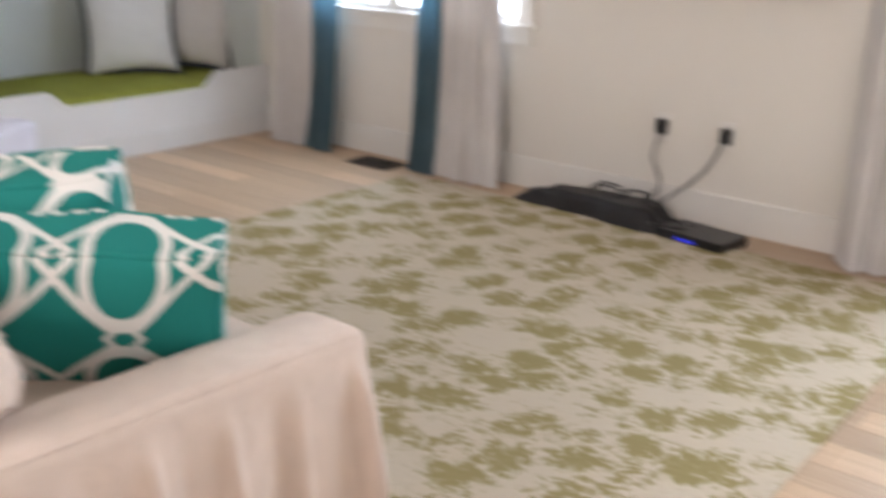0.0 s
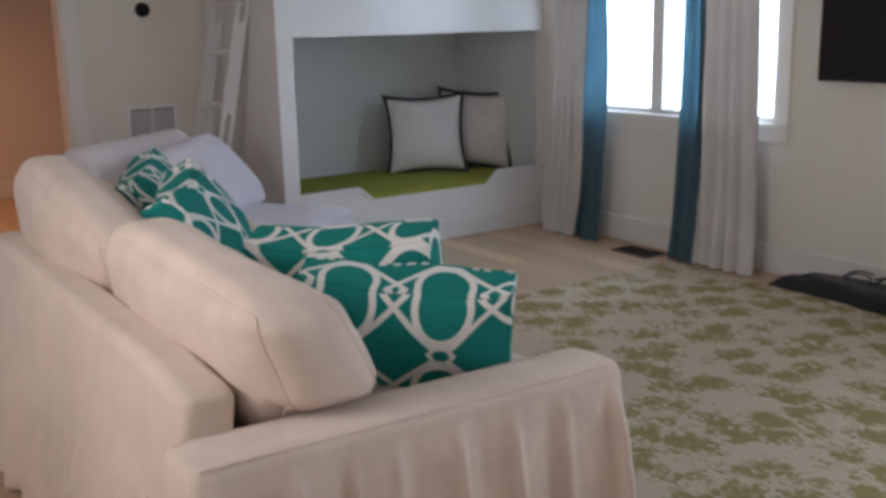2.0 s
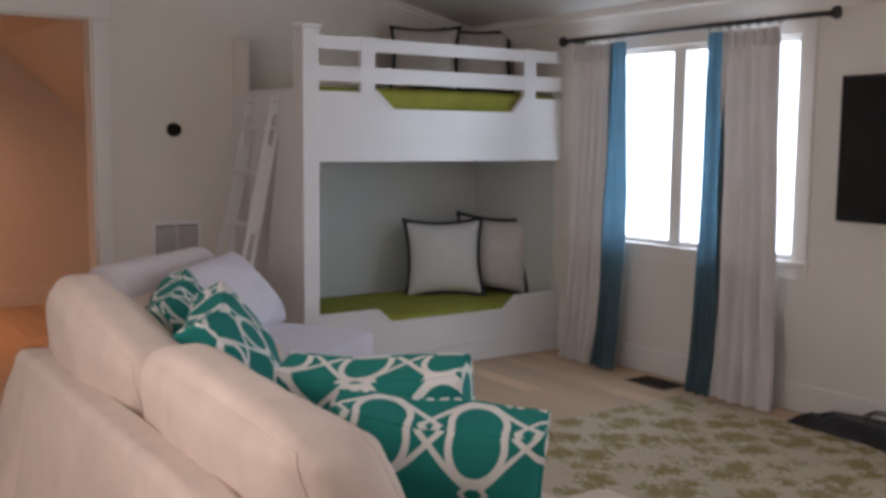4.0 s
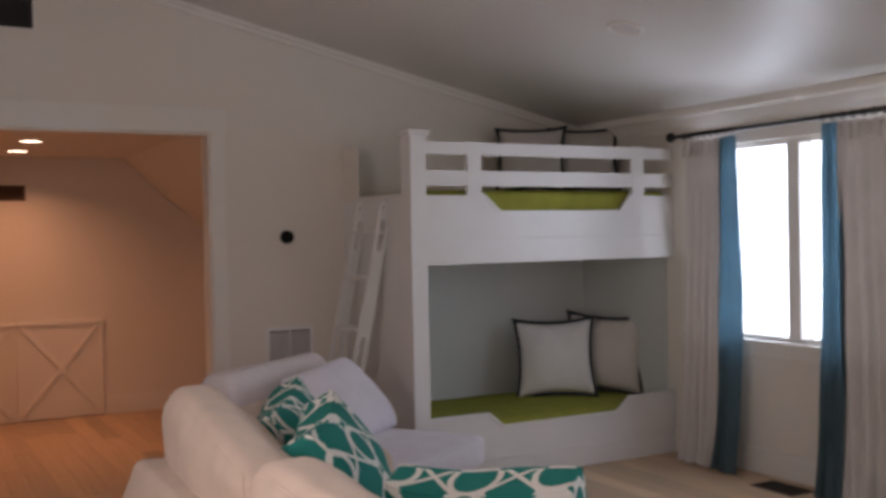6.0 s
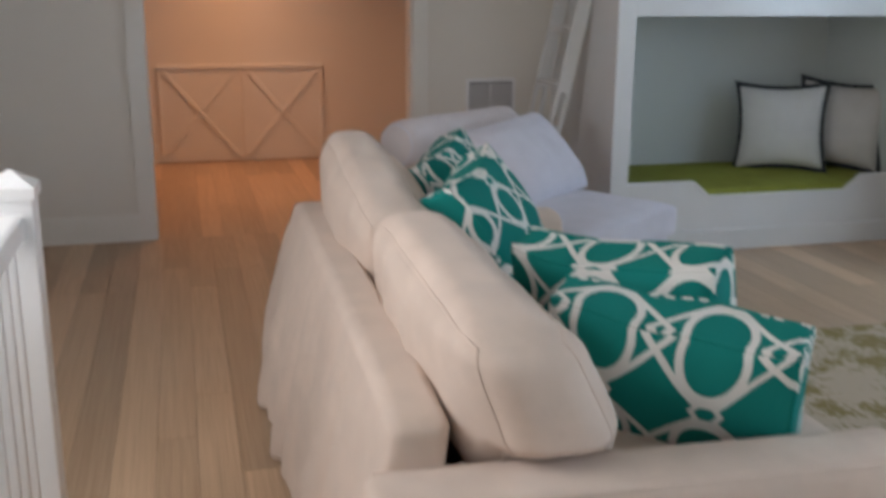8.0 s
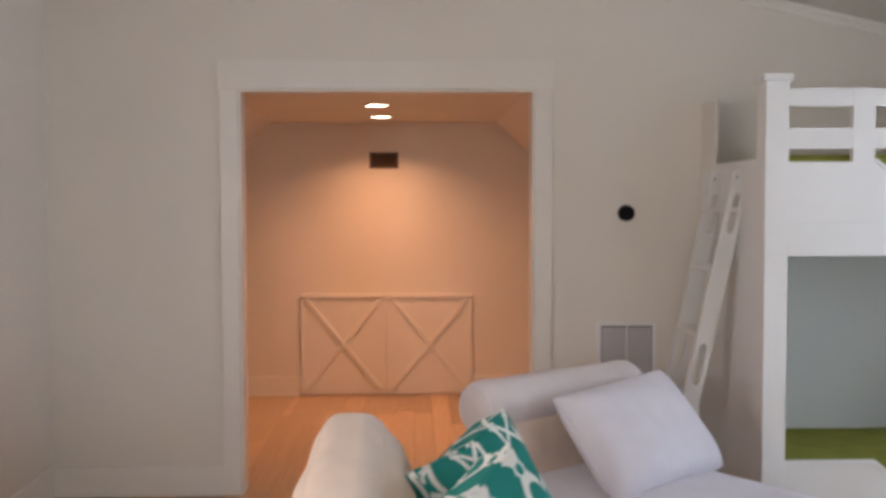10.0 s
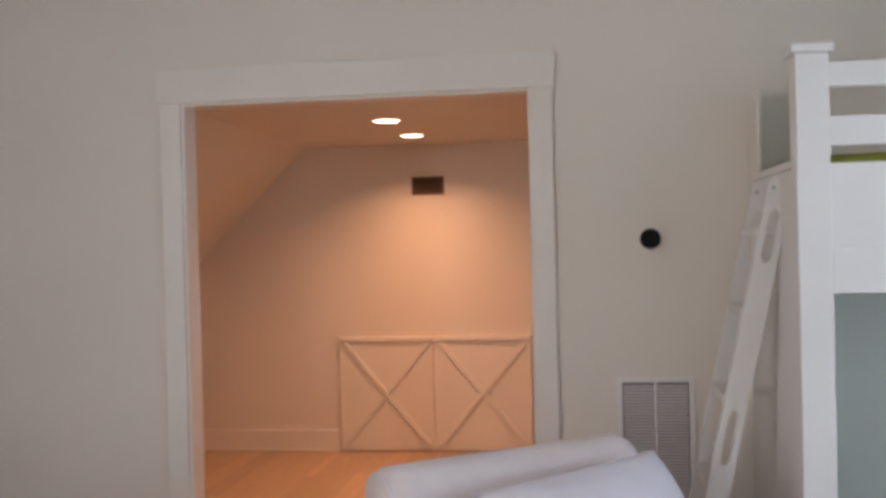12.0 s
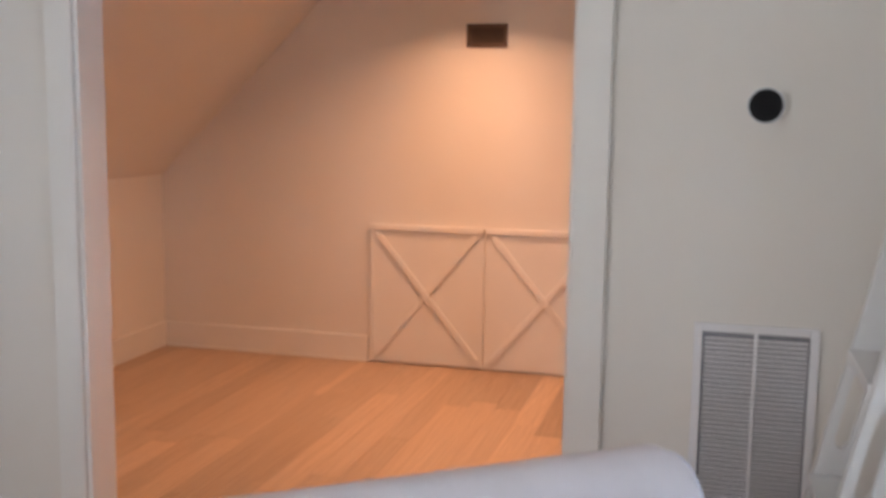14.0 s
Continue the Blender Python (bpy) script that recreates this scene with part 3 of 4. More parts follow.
part("notch_trim", fascia([(PY, 0.395), (2.96, 0.395), (3.06, 0.31), (3.914, 0.31), (4.016, 0.395), (E, 0.395), (E, 0.38), (4.024, 0.38), (3.924, 0.292), (3.05, 0.292), (2.95, 0.38), (PY, 0.38)], BX - 0.034, BX + 0.004), M_BUNK, bunk)
part("plinth", boxed(BX - 0.04, BX + 0.008, PY, E, 0, 0.118), M_BUNK, bunk)
part("side_panel", boxed(XA + 0.001, BX - 0.096, BY + 0.01, BY + 0.035, 0, 1.66), M_BUNK, bunk)
part("side_panel", boxed(XA + 0.001, -5.195, BY + 0.010, BY + 0.024, 1.66, 2.0), M_WALL, bunk, "off-white upper side panel")
part("side_cap", boxed(-5.195, BX - 0.096, BY, BY + 0.05, 1.66, 1.685), M_BUNK, bunk)
part("side_stile", boxed(-4.58, BX - 0.096, BY + 0.008, BY + 0.04, 1.685, 1.975), M_BUNK, bunk)
part("deck", boxed(XA + 0.001, BX - 0.061, BY + 0.04, E, 1.28, 1.32), M_BUNK, bunk)
part("deck", boxed(XA + 0.001, BX - 0.041, BY + 0.04, E, 0.10, 0.14), M_BUNK, bunk)
# thin grey-green sheets laid over the walls inside the lower bunk
part("back_lining", boxed(XA + 0.001, XA + 0.012, BY + 0.036, E, 0.14, 1.28, bevel=0), M_SAGE, bunk, "pale grey-green sheet over the wall in the lower bunk")
part("end_lining", boxed(XA + 0.013, BX - 0.07, E - 0.012, E, 0.14, 1.28, bevel=0), M_SAGE, bunk, "pale grey-green sheet over the wall in the lower bunk")


def mattress(z0, z1):
    lx, ly = BX - 0.045 - XA - 0.02, E - BY - 0.08
    o = thing("mattress", pose((BX - 0.035 + XA + 0.01) / 2, (E + BY + 0.06) / 2, z0), "olive green covered mattress lying in the bunk", "mattress", "bunk mattresses")
    h = z1 - z0
    part("cover", soft_box(lx, ly, h, 0.045, (0, 0, 0.012), 26, 0.006, z0, 5), M_GREEN, o, smooth=True, m=pose(0, 0, h / 2))
    for z in (h - 0.03, 0.03):
        a, b, r = lx / 2 - 0.002, ly / 2 - 0.002, 0.05
        pts = []
        for sx, sy, st in ((1, 1, 0), (-1, 1, 90), (-1, -1, 180), (1, -1, 270)):
            for q in range(5):
                t = radians(st + q * 22.5)
                pts.append((sx * (a - r) + r * math.cos(t), sy * (b - r) + r * math.sin(t), z))
        part("piping", tube(pts, 0.005, 6, True), M_GREEN, o, smooth=True)
    return o


mattress(0.14, 0.33)
mattress(1.32, 1.70)


def flanged_pillow(m, w, material, label, seed):
    p = thing("pillow", m, label, "pillow", "bunk pillows")
    part("cushion", pillow_mesh(w - 0.05, w - 0.05, 0.18, seed, pinch=0.12), material, p, smooth=True)
    bm = bmesh.new()
    a, b = rim(w - 0.07, w - 0.07, pinch=0.12), rim(w, w, pinch=0.125)
    for s in (0.004, -0.004):
        va = [bm.verts.new((x, s, z)) for x, _, z in a]
        vb = [bm.verts.new((x, s * 0.5 + 0.008 * noise.noise(Vector((x * 6, seed, z * 6))), z)) for x, _, z in b]
        for i in range(len(va)):
            j = (i + 1) % len(va)
            bm.faces.new((va[i], va[j], vb[j], vb[i]))
    part("flange", bm, M_CHAR, p, "charcoal grey flange", smooth=True)
    return p


# facing roughly along +x -y; x axis of a pillow is its width, y its thickness
def stand(x, y, z, w, yaw, lean, spin=0):
    """A pillow that rests on height z, turned by yaw (0 faces -y) and leaning back."""
    return pose(x, y, z, 0, 0, yaw) @ pose(0, 0, 0, -lean, 0, 0) @ pose(0, 0, w / 2, 0, spin, 0)


flanged_pillow(stand(-4.98, 3.80, 0.315, 0.57, 55, 13, -2), 0.57, M_WHITEFAB, "white square pillow with charcoal flange leaning in the bunk", 1.3)
flanged_pillow(stand(-4.95, 4.185, 0.315, 0.58, 44, 11, 3), 0.58, M_GREYFAB, "oatmeal square pillow with charcoal flange behind another", 4.1)
flanged_pillow(stand(-5.05, 3.68, 1.695, 0.52, 55, 20), 0.50, M_GREYFAB, "oatmeal square pillow with charcoal flange on the upper bunk", 2.2)
flanged_pillow(stand(-5.0, 4.10, 1.695, 0.52, 60, 18), 0.50, M_GREYFAB, "oatmeal square pillow with charcoal flange on the upper bunk", 6.4)

# ---- ladder ----
ladder = thing("ladder", pose(0, 0, 0), "white painted bunk ladder with slotted rails leaning on the bunk", "ladder")


def ladder_rail(x):
    """A board with two long slots, leaning; built flat and tilted."""
    bm = bmesh.new()
    L, w, t = 1.645, 0.078, 0.025
    for a, b in ((0, 0.67), (0.86, 1.375), (1.56, L)):
        box(bm, -t / 2, t / 2, -w, 0, a, b)
    for a, b in ((0.67, 0.86), (1.375, 1.56)):
        for s in (0, 1):
            y0, y1 = (-w, -w * 0.72) if s else (-w * 0.28, 0)
            pts = [(y0, a), (y1, a), (y1, b), (y0, b)]
            prism(bm, pts, "x", -t / 2, t / 2)
        for zc, sg in ((a, 1), (b, -1)):
            for s in (-1, 1):
                prism(bm, [(-w / 2 + s * w * 0.22, zc), (-w / 2 + s * w * 0.22, zc + sg * 0.02), (-w / 2 + s * w * 0.08, zc)], "x", -t / 2, t / 2)
    # hooked head over the side cap
    prism(bm, [(-w, L), (0, L), (0.055, L + 0.03), (0.055, L + 0.055), (-w * 0.25, L + 0.055), (-w * 0.9, L + 0.02)], "x", -t / 2, t / 2)
    tilt = math.degrees(math.atan(0.218))
    return part("rail", bm, M_BUNK, ladder, m=pose(x, 2.168, 0.006, -tilt, 0, 0))


for x in (-4.80, -5.14):
    r = ladder_rail(x)
    for y, z in ((-0.06, 1.63), (-0.02, 1.625)):
        part("screw", cyl(bmesh.new(), (-0.016, y, z), (0.016, y, z), 0.008), M_STEEL, r, "steel screw cover")
for z in (0.28, 0.58, 0.88, 1.18, 1.45):
    part("rung", boxed(-5.127, -4.813, 2.168 + z * 0.218 - 0.085, 2.168 + z * 0.218, z, z + 0.025), M_BUNK, ladder)

# ---- sofa ----
SX0, SX1, SY0, SY1 = -3.20, -1.03, 0.575, 1.63
sofa = thing("sofa", pose(0, 0, 0), "blush linen slipcovered two-seat sofa with skirted sides", "sofa")


def draped(bm, axis, sign, lo, amp, seed, f=9.0, crisp=1.5):
    """Loose hanging pleats in a cloth face, starting under its top edge and growing towards the floor."""
    top = max(v.co.z for v in bm.verts)
    for v in bm.verts:
        if v.normal[axis] * sign <= 0.3:
            continue
        k = max(0.0, min(1.0, (top - 0.03 - v.co.z) / 0.35))
        along = v.co[1 - axis] + 0.05 * noise.noise(Vector((v.co[1 - axis] * 3, v.co.z * 1.3, seed)))
        pleat = abs(math.sin(along * f * 1.9 + seed)) ** 0.6 - 0.6
        deep = 0.45 + 0.9 * abs(noise.noise(Vector((along * 4.1, seed, 1.0))))
        s = pleat * deep + 0.7 * noise.noise(Vector((along * f, v.co.z * 0.9 + seed, seed)))
        j = round(along * 7.0)
        off = 0.6 * noise.noise(Vector((j * 3.7, seed, 0.3)))
        fold = math.exp(-((along - (j + off) / 7.0) / 0.012) ** 2) * (0.35 + abs(noise.noise(Vector((j * 2.3, 5.0, seed)))) * 1.6)
        v.co[axis] += sign * (amp * (0.25 * min(1, k * 6) + 0.75 * k) * (0.75 * s + crisp * fold * min(1, k * 4)) + 0.02 * k)
    return bm


def sofa_block(name, x0, x1, y0, y1, z0, z1, r, cuts=22, puff=(0, 0, 0.0), wrinkle=0.004, seed=0.0, drape=(), tilt=None, label=""):
    bm = soft_box(x1 - x0, y1 - y0, z1 - z0, r, puff, cuts, wrinkle, seed, 5)
    bmesh.ops.translate(bm, verts=bm.verts, vec=((x0 + x1) / 2, (y0 + y1) / 2, (z0 + z1) / 2))
    bm.normal_update()
    for axis, sign, amp in drape:
        draped(bm, axis, sign, z0, amp, seed)
    if tilt:
        tilt(bm)
    return part(name, bm, M_LINEN, sofa, label, smooth=True)


def arm_slope(bm):
    for v in bm.verts:
        k = (v.co.y - SY0) / (SY1 - SY0)
        v.co.z *= 1.0 - 0.02 * k
        v.co.x += 0.03 * (k - 0.5) * (1 if v.co.x > -2 else -1)


sofa_block("arm", SX1 - 0.17, SX1, SY0 - 0.02, SY1, 0.01, 0.558, 0.03, 100, (0, 0, 0.006), 0.004, 1.1, ((0, 1, 0.05), (1, 1, 0.04), (1, -1, 0.02)), arm_slope)
sofa_block("arm", SX0 + 0.06, SX0 + 0.19, SY0 + 0.12, SY1 + 0.02, 0.01, 0.605, 0.05, 26, (0, 0, 0.02), 0.004, 2.7, ((0, -1, 0.014), (1, 1, 0.01)), arm_slope)


for xx in (SX1 - 0.012, SX1 - 0.158):
    part("welt", tube([(xx + 0.03 * (k / 12 - 0.5), SY0 + 0.0 + k / 12 * (SY1 - SY0 - 0.03), 0.552 * (1 - 0.02 * k / 12)) for k in range(13)], 0.0045, 6), M_LINEN, sofa)


def back_lean(bm):
    for v in bm.verts:
        k = (v.co.x - SX0) / (SX1 - SX0)
        v.co.y += (0.115 - 0.045 * k) * v.co.z / 0.66
        if v.co.z > 0.4 and k > 0.80:
            v.co.z -= 0.05 * (k - 0.80) / 0.20


sofa_block("back", SX0 + 0.085, SX1 - 0.175, SY0 - 0.04, SY0 + 0.08, 0.01, 0.665, 0.03, 56, (0, 0, 0.0), 0.004, 5.3, ((1, -1, 0.032),), back_lean)
sofa_block("seat_base", SX0 + 0.14, SX1 - 0.14, SY0 + 0.08, SY1 - 0.03, 0.03, 0.32, 0.03, 24, (0, 0, 0), 0.003, 7.7, ((1, 1, 0.014),))
MX = (SX0 + SX1) / 2
for a, b, sd in ((SX0 + 0.145, MX - 0.003, 0.4), (MX + 0.003, SX1 - 0.145, 3.4)):
    sofa_block("seat_cushion", a, b, SY0 + 0.30, SY1 + 0.01, 0.31, 0.47, 0.045, 20, (0, 0, 0.02), 0.004, sd)


def back_cushion(x0, x1, seed, z0, top_far, top_near, drop, rest=None):
    """A tall stuffed box cushion leaning on the sofa's back, its crest slumping from one end to the other.
    rest: the end beyond this x sits on the arm."""
    w, d, h = x1 - x0, 0.27, 0.42
    xc = (x0 + x1) / 2

    def settle(p, a, b, c):
        """From the unit block (a, b, c in -1..1) with its rounding to the slumped cushion."""
        k = (a + 1) / 2
        crest = top_far + (top_near - top_far) * (k * k * (3 - 2 * k)) - (drop if a < 0 else 0.02) * max(0, (abs(a) - 0.5) / 0.5) ** 2
        low = z0
        if rest is not None:
            low += (0.56 - z0) * min(1, max(0, (xc + p.x - rest) / 0.03))
        t = p.z / h + 0.5
        z = low + (crest - low) * t
        lean = 0.10 * (1 - t) - 0.02
        q = Vector((xc + p.x - 0.012 * t * a, SY0 + 0.272 + p.y * (1 - 0.20 * t) + lean, z))
        o = Vector((seed, seed * 1.7, seed * 0.6))
        dent = noise.noise(q * 4.0 + o) + 0.5 * noise.noise(q * 10.0 + o)
        q.y += 0.011 * dent * b
        q.z += 0.007 * dent * max(0.0, c)
        return q
    bm = soft_box(w, d, h, 0.095, (0.02, 0.045, 0.014), 40, 0.0, seed, 4.5)
    for v in bm.verts:
        p = v.co.copy()
        a, b, c = p.x / (w / 2), p.y / (d / 2), p.z / (h / 2)
        v.co = settle(p, a, b, c)
    c = part("back_cushion", bm, M_LINEN, sofa, smooth=True)
    for s in (1, -1):
        pts = []
        for x, _, z in rim(w, h, 0.0, 18, 0.0):
            p = Vector((x, s * d / 2, z))
            q = Vector([max(0.095 - e, min(e - 0.095, v)) for v, e in zip(p, (w / 2, d / 2, h / 2))])
            p = q + (p - q).normalized() * 0.095
            pts.append(settle(p, p.x / (w / 2), p.y / (d / 2), p.z / (h / 2)))
        part("piping", tube(pts, 0.0038, 6, True), M_LINEN, c, smooth=True)
    return c


back_cushion(SX0 + 0.085, MX - 0.0, 1.9, 0.455, 0.945, 0.825, 0.09)
back_cushion(MX + 0.004, SX1 - 0.085, 8.2, 0.455, 0.858, 0.822, 0.04, SX1 - 0.20)


def cloth_uv(bm, w, h, t, scale, off):
    """Lays the printed cloth over the faces and on round the boxed edge."""
    uvl = bm.loops.layers.uv.new("UVMap")
    for f in bm.faces:
        c = f.calc_center_median()
        n = f.normal
        for lo in f.loops:
            x, y, z = lo.vert.co
            if abs(n.y) < max(abs(n.x), abs(n.z)):
                if abs(n.z) > abs(n.x):
                    z = math.copysign(h / 2 - (y + t / 2), c.z)
                else:
                    x = math.copysign(w / 2 - (y + t / 2), c.x)
            lo[uvl].uv = (x * scale + 0.5 + off[0], z * scale + 0.5 + off[1])
    return bm


def trellis_pillow(m, w, h, t, seed, off=(0, 0), label="teal throw pillow with ivory trellis pattern on the sofa", scale=4.3, ears=0.0):
    """A soft boxed pillow: two puffed faces, a strip of the same cloth between them, piped seams."""
    p = thing("throw_pillow", m, label, "pillow", "trellis pillows")
    bm = soft_box(w, t, h, 0.022, (0.0, 0.045, 0.0), 22)

    def settle(c):
        a, b = c.x / (w / 2), c.z / (h / 2)
        sag = 0.014 * noise.noise(Vector((a * 1.6 + seed, c.y * 4, b * 1.6)))
        pin = 0.03 * max(0.0, 1 - b * b) * a ** 3 * (w / 2), 0.04 * max(0.0, 1 - a * a) * b ** 3 * (h / 2)
        ear = ears * (a * b) ** 4
        return Vector((c.x - pin[0] + ear * math.copysign(1, a), c.y * (1 - 0.35 * abs(a * b) ** 3) + sag, c.z - pin[1] - 0.014 * (1 - a * a) * max(0.0, b) + 0.5 * sag + ear * math.copysign(1, b)))
    cloth_uv(bm, w, h, t, scale, off)
    for v in bm.verts:
        v.co = settle(v.co)
    part("cushion", bm, M_TRELLIS, p, smooth=True)
    for y in (t / 2 - 0.008, 0.008 - t / 2):
        pts = [settle(Vector((x, y, z))) for x, _, z in rim(w - 0.012, h - 0.012, 0.0, pinch=0.0)]
        bm = tube(pts, 0.006, 6, True)
        uvl = bm.loops.layers.uv.new("UVMap")
        for f in bm.faces:
            for lo in f.loops:
                lo[uvl].uv = (lo.vert.co.x * scale + 0.5 + off[0], lo.vert.co.z * scale + 0.5 + off[1])
        part("piping", bm, M_TRELLIS, p, smooth=True)
    return p


trellis_pillow(stand(-1.42, 1.285, 0.455, 0.32, 47, -14, 4), 0.53, 0.325, 0.15, 0.7, (-0.42, 0.46))
trellis_pillow(stand(-1.755, 1.33, 0.46, 0.36, 40, -14, -3), 0.53, 0.365, 0.15, 2.9, (0.1, 0.62))
trellis_pillow(stand(-2.37, 1.285, 0.46, 0.47, 145, 30, -9), 0.45, 0.47, 0.15, 5.1, (0.2, 0.6), "teal trellis throw pillow leaning on the back cushion", scale=4.9, ears=0.008)
trellis_pillow(stand(-2.75, 1.285, 0.46, 0.47, 143, 29, -10), 0.45, 0.47, 0.14, 7.7, (0.7, 0.1), "teal trellis throw pillow leaning on the back cushion", scale=4.9, ears=0.008)

# ---- slipper chair by the bunk ----
CH = pose(-4.012, 1.805, 0, 0, 0, 35)   # x ahead of the sitter, y to the left
chair = thing("slipper_chair", CH, "armless pale linen slipcovered chair with a rolled back", "chair")


def chair_part(name, lx, ly, lz, r, x, y, z, puff, seed, cuts=18, drape=(), label="", material=None):
    bm = soft_box(lx, ly, lz, r, puff, cuts, 0.004, seed, 5)
    bm.normal_update()
    for axis, sign, amp in drape:
        draped(bm, axis, sign, -lz / 2, amp, seed)
    return part(name, bm, material or M_GREYLINEN, chair, label, smooth=True, m=pose(x, y, z))


chair_part("base", 1.06, 0.78, 0.29, 0.03, 0.06, 0, 0.155, (0, 0, 0), 1.0, 18, ((0, 1, 0.012), (1, 1, 0.012), (1, -1, 0.012)))
chair_part("seat_cushion", 1.0, 0.82, 0.15, 0.04, 0.125, 0, 0.365, (0, 0, 0.02), 2.0)
def oblong(a, b, z, r=0.05):
    pts = []
    for sx, sy, st in ((1, 1, 0), (-1, 1, 90), (-1, -1, 180), (1, -1, 270)):
        for q in range(5):
            t = radians(st + q * 22.5)
            pts.append((sx * (a - r) + r * math.cos(t), sy * (b - r) + r * math.sin(t), z))
    return pts


for z in (0.422, 0.308):
    part("piping", tube(oblong(0.497, 0.407, z), 0.005, 6, True), M_GREYLINEN, chair, smooth=True, m=pose(0.125, 0, 0))
chair_part("back", 0.20, 0.80, 0.68, 0.05, -0.375, 0, 0.35, (0, 0, 0), 3.0, 18, ((0, -1, 0.01),), material=M_LINEN)
bm = bmesh.new()
rows = []
for k in range(29):
    y = -0.45 + 0.88 * k / 28
    r = 0.108 - 0.018 * max(0, (abs(y + 0.01) - 0.40) / 0.04) ** 2 + 0.004 * noise.noise(Vector((y * 7, 1.0, 2.0)))
    rows.append([bm.verts.new((r * 1.05 * math.cos(q * math.pi / 14), y, r * math.sin(q * math.pi / 14) + 0.003 * noise.noise(Vector((y * 9, q * 0.7, 3.0))))) for q in range(28)])
for k in range(28):
    for q in range(28):
        bm.faces.new((rows[k][q], rows[k + 1][q], rows[k + 1][(q + 1) % 28], rows[k][(q + 1) % 28]))
bm.faces.new(rows[0])
bm.faces.new(rows[-1][::-1])
ROLL = pose(-0.39, 0.0, 0.708, 0, 0, 2)
roll = part("back_roll", bm, M_ROSELINEN, chair, "rolled top of the back", smooth=True, m=ROLL)
for y in (-0.447, 0.427):
    part("end_welt", tube([(0.094 * math.cos(q * math.pi / 14), y, 0.091 * math.sin(q * math.pi / 14)) for q in range(28)], 0.004, 6, True), M_GREYLINEN, roll, smooth=True)
# the pillow's lilac is window light put into the linen colour
p = thing("throw_pillow", CH @ pose(0.14, 0.08, 0.440, 0, 0, 92) @ pose(0, 0, 0, -41, 0, 0) @ pose(0, 0, 0.23, 0, -4, 0), "plain pale linen pillow leaning on the chair, window-light tint in its colour", "pillow")
part("cushion", pillow_mesh(0.68, 0.47, 0.22, 9.1, full=3.0, pinch=0.05, soft=0.035), M_GREYLINEN, p, smooth=True)
part("piping", tube(rim(0.68, 0.47, 0.0, pinch=0.05, soft=0.035), 0.003, 6, True), M_GREYLINEN, p)

# ---- rug ----
bm = bmesh.new()
bmesh.ops.create_grid(bm, x_segments=60, y_segments=60, size=0.5)
for v in bm.verts:
    v.co = (-1.8 + v.co.x * 2.6, 2.76 + v.co.y * 2.74, 0.011 + 0.0015 * noise.noise(Vector((v.co.x * 30, v.co.y * 30, 0))))
r = bmesh.ops.extrude_face_region(bm, geom=bm.faces[:])
for e in r["geom"]:
    if isinstance(e, bmesh.types.BMVert):
        e.co.z = 0.0005
bmesh.ops.recalc_face_normals(bm, faces=bm.faces)
tagged(part("rug", bm, M_RUG), "cream area rug with olive damask pattern on the floor", "rug")

# ---- curtains and rods ----
def curtain_strip(x0, x1, b0, b1, z1, seed, folds, amp, yoff=0.0, nx=70, nz=26, belly=0.0, back=0.0):
    """A hanging cloth of 4 mm with folds that deepen and spread towards the floor."""
    bm = bmesh.new()
    layers = []
    for thick in (0.0, 0.004):
        g = []
        for j in range(nz + 1):
            t = j / nz
            row = []
            for i in range(nx + 1):
                s = i / nx
                xt, xb = x0 + (x1 - x0) * s, b0 + (b1 - b0) * s
                x = xt + (xb - xt) * (1 - t) ** 1.6
                x += belly * s * math.sin(math.pi * t) ** 2
                gather = 1.0 if t < 0.9 else 1.0 - (t - 0.9) * 4
                warp = 0.32 * noise.noise(Vector((s * 2.4, t * 0.9, seed)))
                y = YW - 0.11 + yoff + amp * gather * math.sin(2 * math.pi * (s * folds + warp)) - 0.045 * (1 - t) ** 2
                y += 0.018 * noise.noise(Vector((s * 5 + seed, t * 3, 2)))
                y -= 0.03 * max(0, 1 - t * 9) * abs(math.sin(s * 9 + seed))
                y += back * max(0.0, 1 - s / 0.1) ** 1.5
                x += 0.012 * (1 - t) * noise.noise(Vector((s * 4, t * 3 + seed, 7)))
                row.append(bm.verts.new((x, y + thick, 0.006 + (z1 - 0.006) * t)))
            g.append(row)
        layers.append(g)
    f, b = layers
    for j in range(nz):
        for i in range(nx):
            bm.faces.new((f[j][i], f[j][i + 1], f[j + 1][i + 1], f[j + 1][i]))
            bm.faces.new((b[j][i], b[j + 1][i], b[j + 1][i + 1], b[j][i + 1]))
        bm.faces.new((f[j][0], f[j + 1][0], b[j + 1][0], b[j][0]))
        bm.faces.new((f[j][nx], b[j][nx], b[j + 1][nx], f[j + 1][nx]))
    return bm


def curtain(white, band, seed, band_first):
    (a0, a1, c0, c1), z = white, 1.995
    o = thing("curtain", pose(0, 0, 0), "ivory pleated curtain panel with a blue-teal leading edge", "curtain", "curtains")
    part("panel", curtain_strip(a0, a1, c0, c1, z, seed, 4.6, 0.024, back=0.0 if band_first else 0.08), M_CURT, o, smooth=True)
    if band:
        b0, b1, d0, d1 = band
        part("band", curtain_strip(b0, b1, d0, d1, z, seed + 4, 1.2, 0.022, -0.012, 24, 26, 0.03), M_TEALBAND, o, "blue-teal edge band", smooth=True)
    n = 6
    for i in range(n):
        x = a0 + (a1 - a0) * (i + 0.5) / n
        part("pleat", tube([(x, YW - 0.135 - 0.006 * math.sin(k), 1.895 + 0.02 * k) for k in range(5)], 0.009, 6), M_CURT, o, smooth=True)
    return o


curtain((-4.225, -3.90, -4.285, -3.945), (-3.90, -3.79, -3.945, -3.745), 1.0, False)
